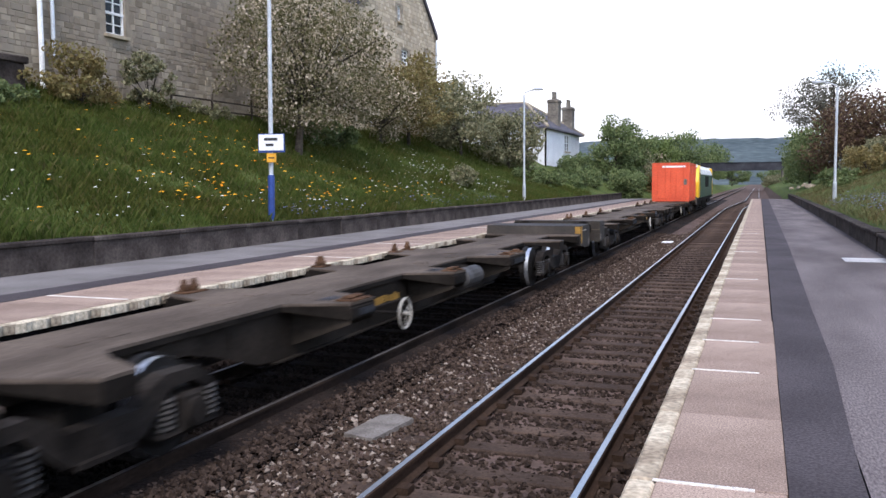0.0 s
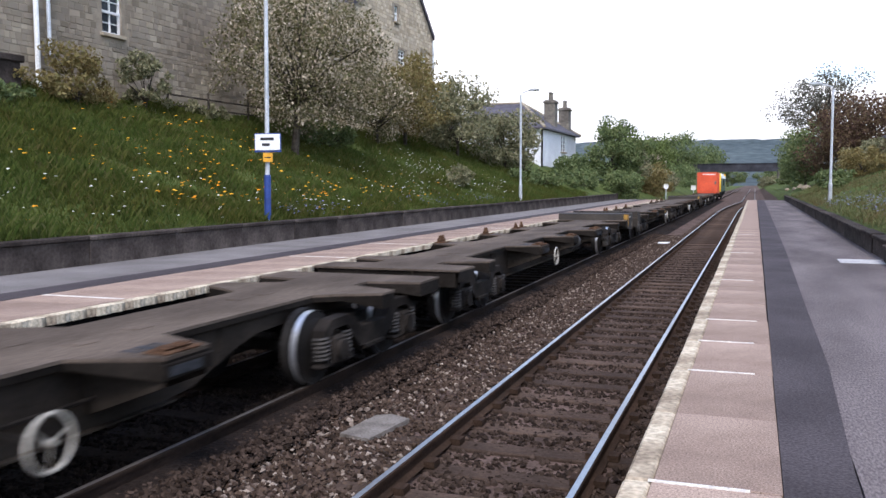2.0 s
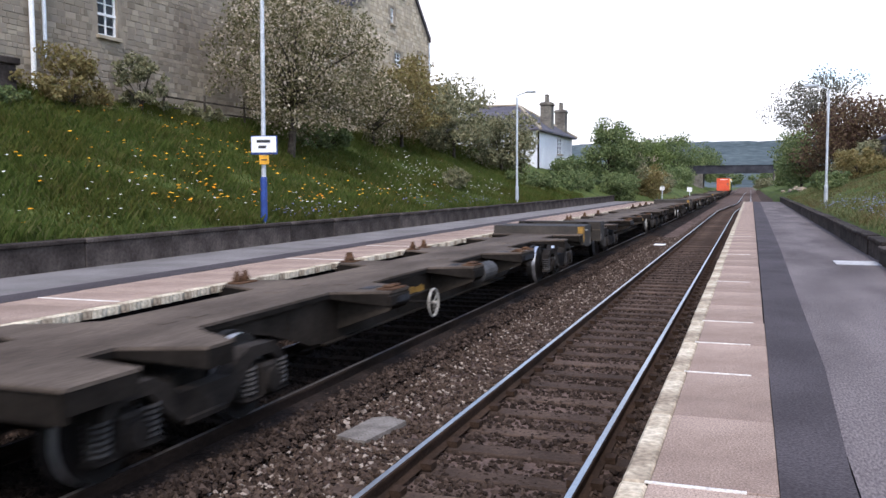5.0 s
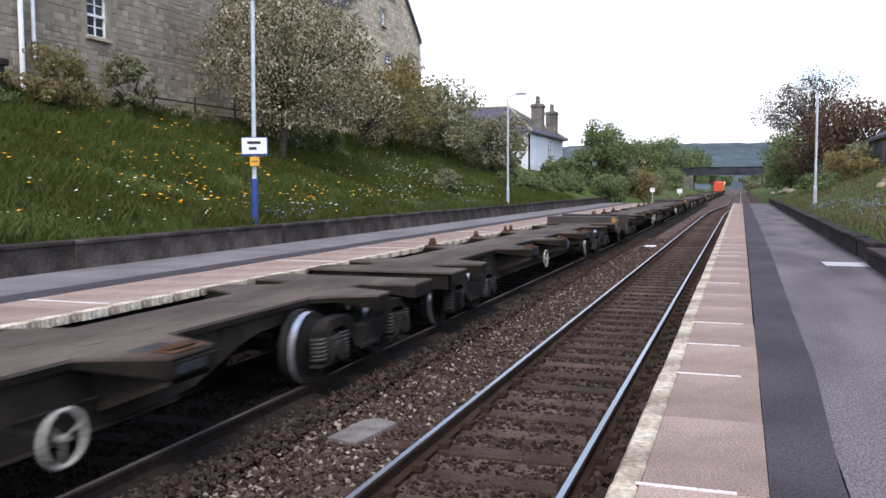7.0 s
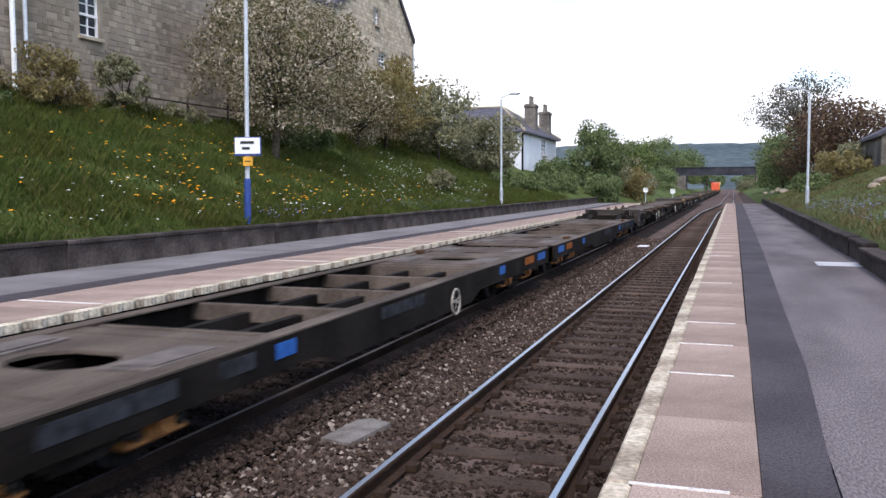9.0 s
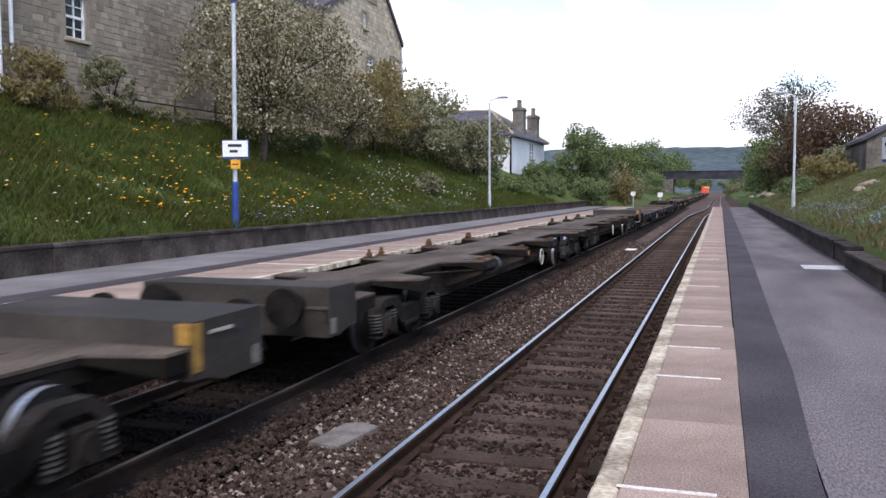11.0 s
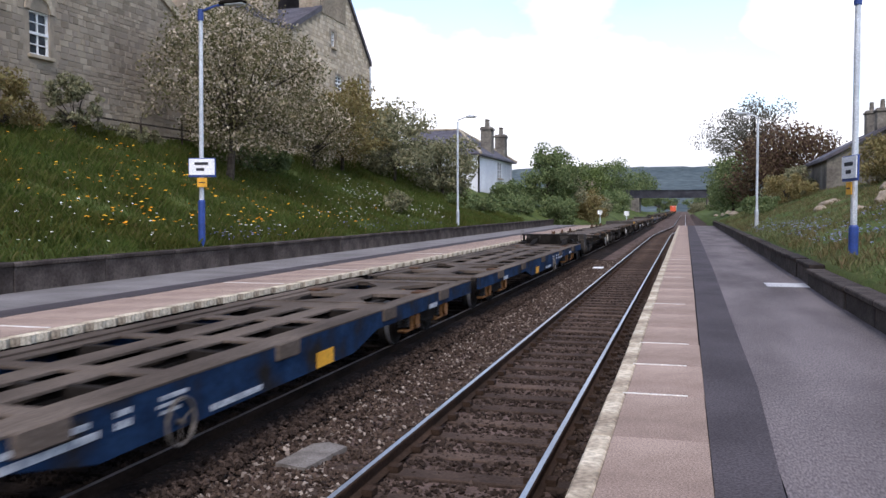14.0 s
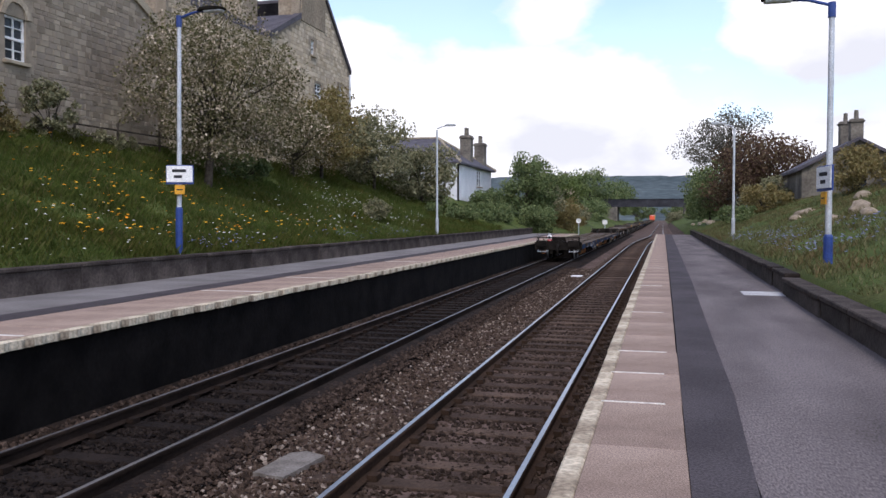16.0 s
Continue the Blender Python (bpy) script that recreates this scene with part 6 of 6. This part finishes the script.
plant("tree", "thin sapling with open twigs", "tree", (-19.2, 55.0, 4.9), 8.6, (1.3, 3.2, 1.7), 700, 0.1, M_BUSHDARK, 19, 40, 0.07, "bank trees", limbs=13, clump=0.22)
plant("tree", "thin sapling with open twigs", "tree", (-19.6, 60.0, 4.9), 8.6, (1.3, 2.6, 1.9), 500, 0.1, M_BUSHDARK, 33, 36, 0.07, "bank trees", limbs=12, clump=0.2)
plant("shrub", "small dark bush among white flowers", "shrub", (-13.6, 39.0, 2.0), 2.75, (0.8, 1.1, 0.75), 1800, 0.07, M_BUSHDARK, 20, 24, 0.04, "bank shrubs")
plant("ivy_bank", "green bramble mound beside the far platform", "shrub", (-13.9, 56.0, 2.0), 2.5, (2.0, 5.5, 1.0), 5000, 0.085, M_BUSHGREEN, 21, 70, 0.04, "bank shrubs", hollow=0.1)
plant("ivy_bank", "green bramble mound beside the far platform", "shrub", (-13.2, 68.0, 1.9), 2.5, (1.8, 6.0, 1.2), 5000, 0.09, M_BUSHGREEN, 22, 70, 0.04, "bank shrubs", hollow=0.1)
plant("tree", "dense dark green tree at the platform end", "tree", (-12.8, 84.0, 1.6), 5.3, (3.5, 5.4, 3.5), 10500, 0.13, M_BUSHGREEN, 23, 80, 0.18, "bank trees", hollow=0.2, clump=0.26)
plant("tree", "dark green tree at the platform end", "tree", (-12.4, 91.0, 1.6), 4.2, (2.6, 4.0, 2.6), 6000, 0.13, M_BUSHDARK, 34, 60, 0.16, "bank trees", hollow=0.2)
plant("tree", "fresh yellow-green tree beyond the platform", "tree", (-14.0, 122.0, 1.5), 6.0, (3.6, 5.0, 3.6), 5000, 0.16, M_BUSHLIGHT, 24, 60, 0.18, "distant trees", hollow=0.2)
plant("tree", "round green tree near the bridge", "tree", (-17.0, 205.0, 1.5), 8.6, (6.0, 8.0, 6.2), 7000, 0.24, M_BUSHGREEN, 25, 80, 0.25, "distant trees", hollow=0.2)
plant("tree", "round green tree behind the bridge", "tree", (-13.0, 250.0, 0.5), 8.0, (6.5, 8.0, 6.2), 6000, 0.26, M_BUSHGREEN, 26, 70, 0.25, "distant trees", hollow=0.2)
plant("shrub", "dark scrub beside the line", "shrub", (-11.6, 118.0, 0.8), 2.4, (2.2, 12.0, 1.9), 6000, 0.13, M_BUSHDARK, 27, 80, 0.06, "distant trees", hollow=0.1)
plant("shrub", "dark scrub beside the line", "shrub", (-12.5, 165.0, 0.8), 3.2, (2.6, 22.0, 3.0), 7000, 0.18, M_BUSHGREEN, 35, 90, 0.06, "distant trees", hollow=0.1)
plant("tree", "tall open tree with pale budding twigs", "tree", (6.6, 98.0, 2.5), 10.6, (5.8, 5.8, 5.2), 7500, 0.12, M_PALE, 41, 150, 0.2, "distant trees", limbs=34, hollow=0.25, clump=0.2)
plant("tree", "copper-leaved tree on the bank", "tree", (7.9, 77.0, 3.0), 6.0, (4.9, 4.6, 4.3), 17000, 0.125, M_PURPLE, 42, 110, 0.18, "distant trees", hollow=0.2)
plant("shrub", "dark bushes below the copper-leaved tree", "shrub", (7.6, 68.0, 3.0), 4.0, (2.4, 4.0, 1.6), 6000, 0.1, M_BUSHDARK, 61, 60, 0.06, "right bank shrubs", hollow=0.1)
plant("shrub", "overgrown olive bushes at the far platform end", "shrub", (-11.2, 78.0, 0.9), 2.2, (2.2, 5.0, 1.5), 7000, 0.1, M_BUSHGREEN, 62, 80, 0.05, "bank shrubs", hollow=0.1)
plant("shrub", "olive-gold bushes beside the line", "shrub", (-10.6, 96.0, 0.6), 2.4, (2.0, 9.0, 2.2), 8000, 0.12, M_BUSHBROWN, 63, 90, 0.06, "bank shrubs", hollow=0.1)
plant("shrub", "tangled green bushes before the white house", "shrub", (-14.6, 72.0, 2.2), 3.6, (1.8, 4.0, 1.5), 5500, 0.1, M_BUSHGREEN, 64, 60, 0.05, "bank shrubs", hollow=0.1)
plant("tree", "green tree beside the far end of the platform", "tree", (4.3, 84.0, 1.8), 4.7, (2.9, 4.5, 3.2), 7500, 0.11, M_BUSHGREEN, 43, 60, 0.14, "distant trees", hollow=0.2)
plant("shrub", "olive shrubs on the bank", "shrub", (6.6, 62.0, 2.7), 3.6, (1.8, 5.0, 1.2), 5000, 0.09, M_BUSHBROWN, 44, 60, 0.05, "right bank shrubs", hollow=0.15)
plant("shrub", "green shrubs on the bank", "shrub", (4.6, 58.0, 2.0), 2.5, (1.2, 6.0, 0.8), 4000, 0.08, M_BUSHGREEN, 45, 50, 0.05, "right bank shrubs", hollow=0.15)
plant("shrub", "bronze-green shrub on the bank", "shrub", (9.4, 46.0, 3.6), 4.8, (1.8, 2.4, 1.5), 4000, 0.08, M_BUSHBROWN, 46, 40, 0.06, "right bank shrubs", hollow=0.15)
plant("shrub", "dark shrub behind the bank", "shrub", (11.5, 42.0, 3.7), 5.2, (1.7, 2.0, 1.5), 3600, 0.08, M_BUSHDARK, 47, 40, 0.06, "right bank shrubs", hollow=0.15)
plant("shrub", "dark green scrub along the line", "shrub", (4.4, 115.0, 1.8), 3.6, (2.0, 20.0, 2.6), 7000, 0.15, M_BUSHGREEN, 48, 90, 0.08, "distant trees", hollow=0.1)
for k, (x, y, rx, rz) in enumerate(((-44.0, 545.0, 17.0, 6.5), (-16.0, 560.0, 16.0, 6.0), (12.0, 550.0, 15.0, 6.6), (38.0, 565.0, 17.0, 6.2))):
    plant("tree", "hazy dark trees beyond the bridge", "tree", (x, y, -0.6), 5.6, (rx, 6.0, rz), 2600, 0.55, M_BUSHGREEN, 70 + k, 60, 0.5, "far woods", hollow=0.1)
plant("shrub", "dark scrub beyond the bridge", "shrub", (3.6, 246.0, 0.0), 2.0, (3.0, 9.0, 2.4), 4000, 0.22, M_BUSHDARK, 75, 50, 0.08, "distant trees", hollow=0.1)
plant("tree", "green tree by the bridge", "tree", (9.0, 190.0, 2.0), 7.0, (4.0, 9.0, 5.0), 5000, 0.22, M_BUSHGREEN, 49, 60, 0.2, "distant trees", hollow=0.2)


def blades(name, label, n, xa, xb, ya, yb, size, material, seed, bias=1.5):
    """Grass: narrow blades standing on the bank."""
    r = np.random.RandomState(seed)
    verts, faces = [], []
    xs, ys = xa + (xb - xa) * r.rand(n), ya + (yb - ya) * r.rand(n) ** bias
    for x, y, a, h, b in zip(xs, ys, r.rand(n) * 6.283, size * (0.45 + r.rand(n)), r.rand(n)):
        tall = 0.6 + 0.9 * max(0.0, 0.5 + noise.noise((x * 0.6, y * 0.5, seed)))
        z, k = bank(x, y) - 0.03, len(verts)
        ca, sa, w, hh = math.cos(a), math.sin(a), 0.009 + 0.008 * b, h * tall
        verts += [(x - ca * w, y - sa * w, z), (x + ca * w, y + sa * w, z), (x + ca * w * 0.6 + sa * hh * 0.25, y + sa * w * 0.6 - ca * hh * 0.25, z + hh * 0.7), (x - sa * -hh * 0.55, y - ca * hh * 0.55, z + hh)]
        faces += [(k, k + 1, k + 2), (k, k + 2, k + 3)]
    ob = raw(name, verts, faces, material)
    return tagged(ob, label, "grass", kind="stuff")


blades("grass", "long green grass on the railway bank", 150000, -19.6, -11.45, 6, 62, 0.18, M_GRASS, 51, 1.3)
blades("grass", "long green grass on the bank beside the platform", 42000, 2.55, 10, 12, 70, 0.12, M_GRASSDRY, 52, 1.3)


def blooms(name, label, n, spots, size, material, seed, lift=0.3):
    r = random.Random(seed)
    verts, faces = [], []
    for _ in range(n):
        x0, y0, sx, sy = r.choice(spots)
        x, y = r.gauss(x0, sx), r.gauss(y0, sy)
        x = min(x, -11.5) if x0 < 0 else max(x, 2.6)
        z = bank(x, y) + lift * r.uniform(0.3, 1.3)
        s, k = size * r.uniform(0.5, 1.3), len(verts)
        verts.append((x, y, z + s * 0.4))
        for j in range(6):
            a = j * 1.0472 + r.random()
            verts.append((x + s * math.cos(a), y + s * math.sin(a), z + r.uniform(-0.3, 0.3) * s))
        faces += [(k, k + 1 + j, k + 1 + (j + 1) % 6) for j in range(6)]
    ob = raw(name, verts, faces, material)
    return tagged(ob, label, "flowers", kind="stuff")


blooms("yellow_flowers", "yellow and orange poppies scattered in the grass", 260, [(-15.5, 20, 1.4, 2.5), (-14.2, 22, 1.0, 3.0), (-13.4, 18, 0.8, 3.0), (-17.0, 24, 1.0, 2.0), (-13.0, 27, 0.7, 4.0)], 0.05, M_FLOWERY, 61)
blooms("white_flowers", "white daisies and cow parsley in the grass", 380, [(-13.0, 15, 1.0, 4.0), (-13.5, 33, 0.8, 3.0), (-14.6, 37, 1.0, 2.5), (-13.2, 42, 0.7, 2.5), (-15.4, 41, 0.8, 2.0), (-12.4, 24, 0.5, 6.0)], 0.036, M_FLOWERW, 62, 0.4)
blooms("blue_flowers", "grey-blue forget-me-nots beside the wall", 620, [(-11.8, 21.5, 0.25, 1.2), (-11.9, 31, 0.3, 2.0), (-11.8, 37, 0.3, 2.0), (3.3, 26, 0.3, 2.0), (4.4, 19.5, 0.4, 0.8), (5.0, 24, 0.5, 1.2), (3.0, 35, 0.3, 2.5), (3.5, 21, 0.25, 1.0), (3.6, 30, 0.35, 2.0)], 0.035, M_FLOWERB, 63, 0.22)


def rockery():
    r = random.Random(5)
    for k in range(20):
        x, y = (r.uniform(5.2, 9.5), r.uniform(26, 42)) if k < 14 else (r.uniform(2.8, 4.5), r.uniform(76, 96))
        bm = bmesh.new()
        bmesh.ops.create_icosphere(bm, subdivisions=2, radius=r.uniform(0.18, 0.42))
        for v in bm.verts:
            v.co *= 1 + 0.35 * noise.noise(v.co * 3 + Vector((k, 0, 0)))
            v.co.z *= 0.7
        ob = part("rock", bm, M_STONEPIECE, m=pose(x, y, bank(x, y) + 0.05, 0, 0, r.uniform(0, 180)))
        tagged(ob, "pale rough stone lying in the grass bank", "rock", "rockery stones")


rockery()


def marker_boards():
    for x, y, z, s in ((-8.6, 90.0, 1.75, 0.24), (-8.3, 127.0, 1.3, 0.35)):
        mb = empty("marker_board", "small white trackside marker board on a post", "sign", pose(x, y, 0), "trackside markers")
        part("post", rods(((0, 0, -0.5), (0, 0, z + 0.2), 0.05), seg=8), M_POLE, mb)
        part("board", boxes((-s, s, -0.05, -0.01, z, z + 2 * s), bev=0.1), M_WHITE, mb, "white board")


marker_boards()


def motions():
    times = [0.5 * k for k in range(33)]
    for ob, y, z, x, turn in MOVING:
        walk(ob, [(t, pose(FAR_X + x, y + travel(t) + AHEAD.get(t, 0.0), z, 0, 0, turn)) for t in times])


motions()
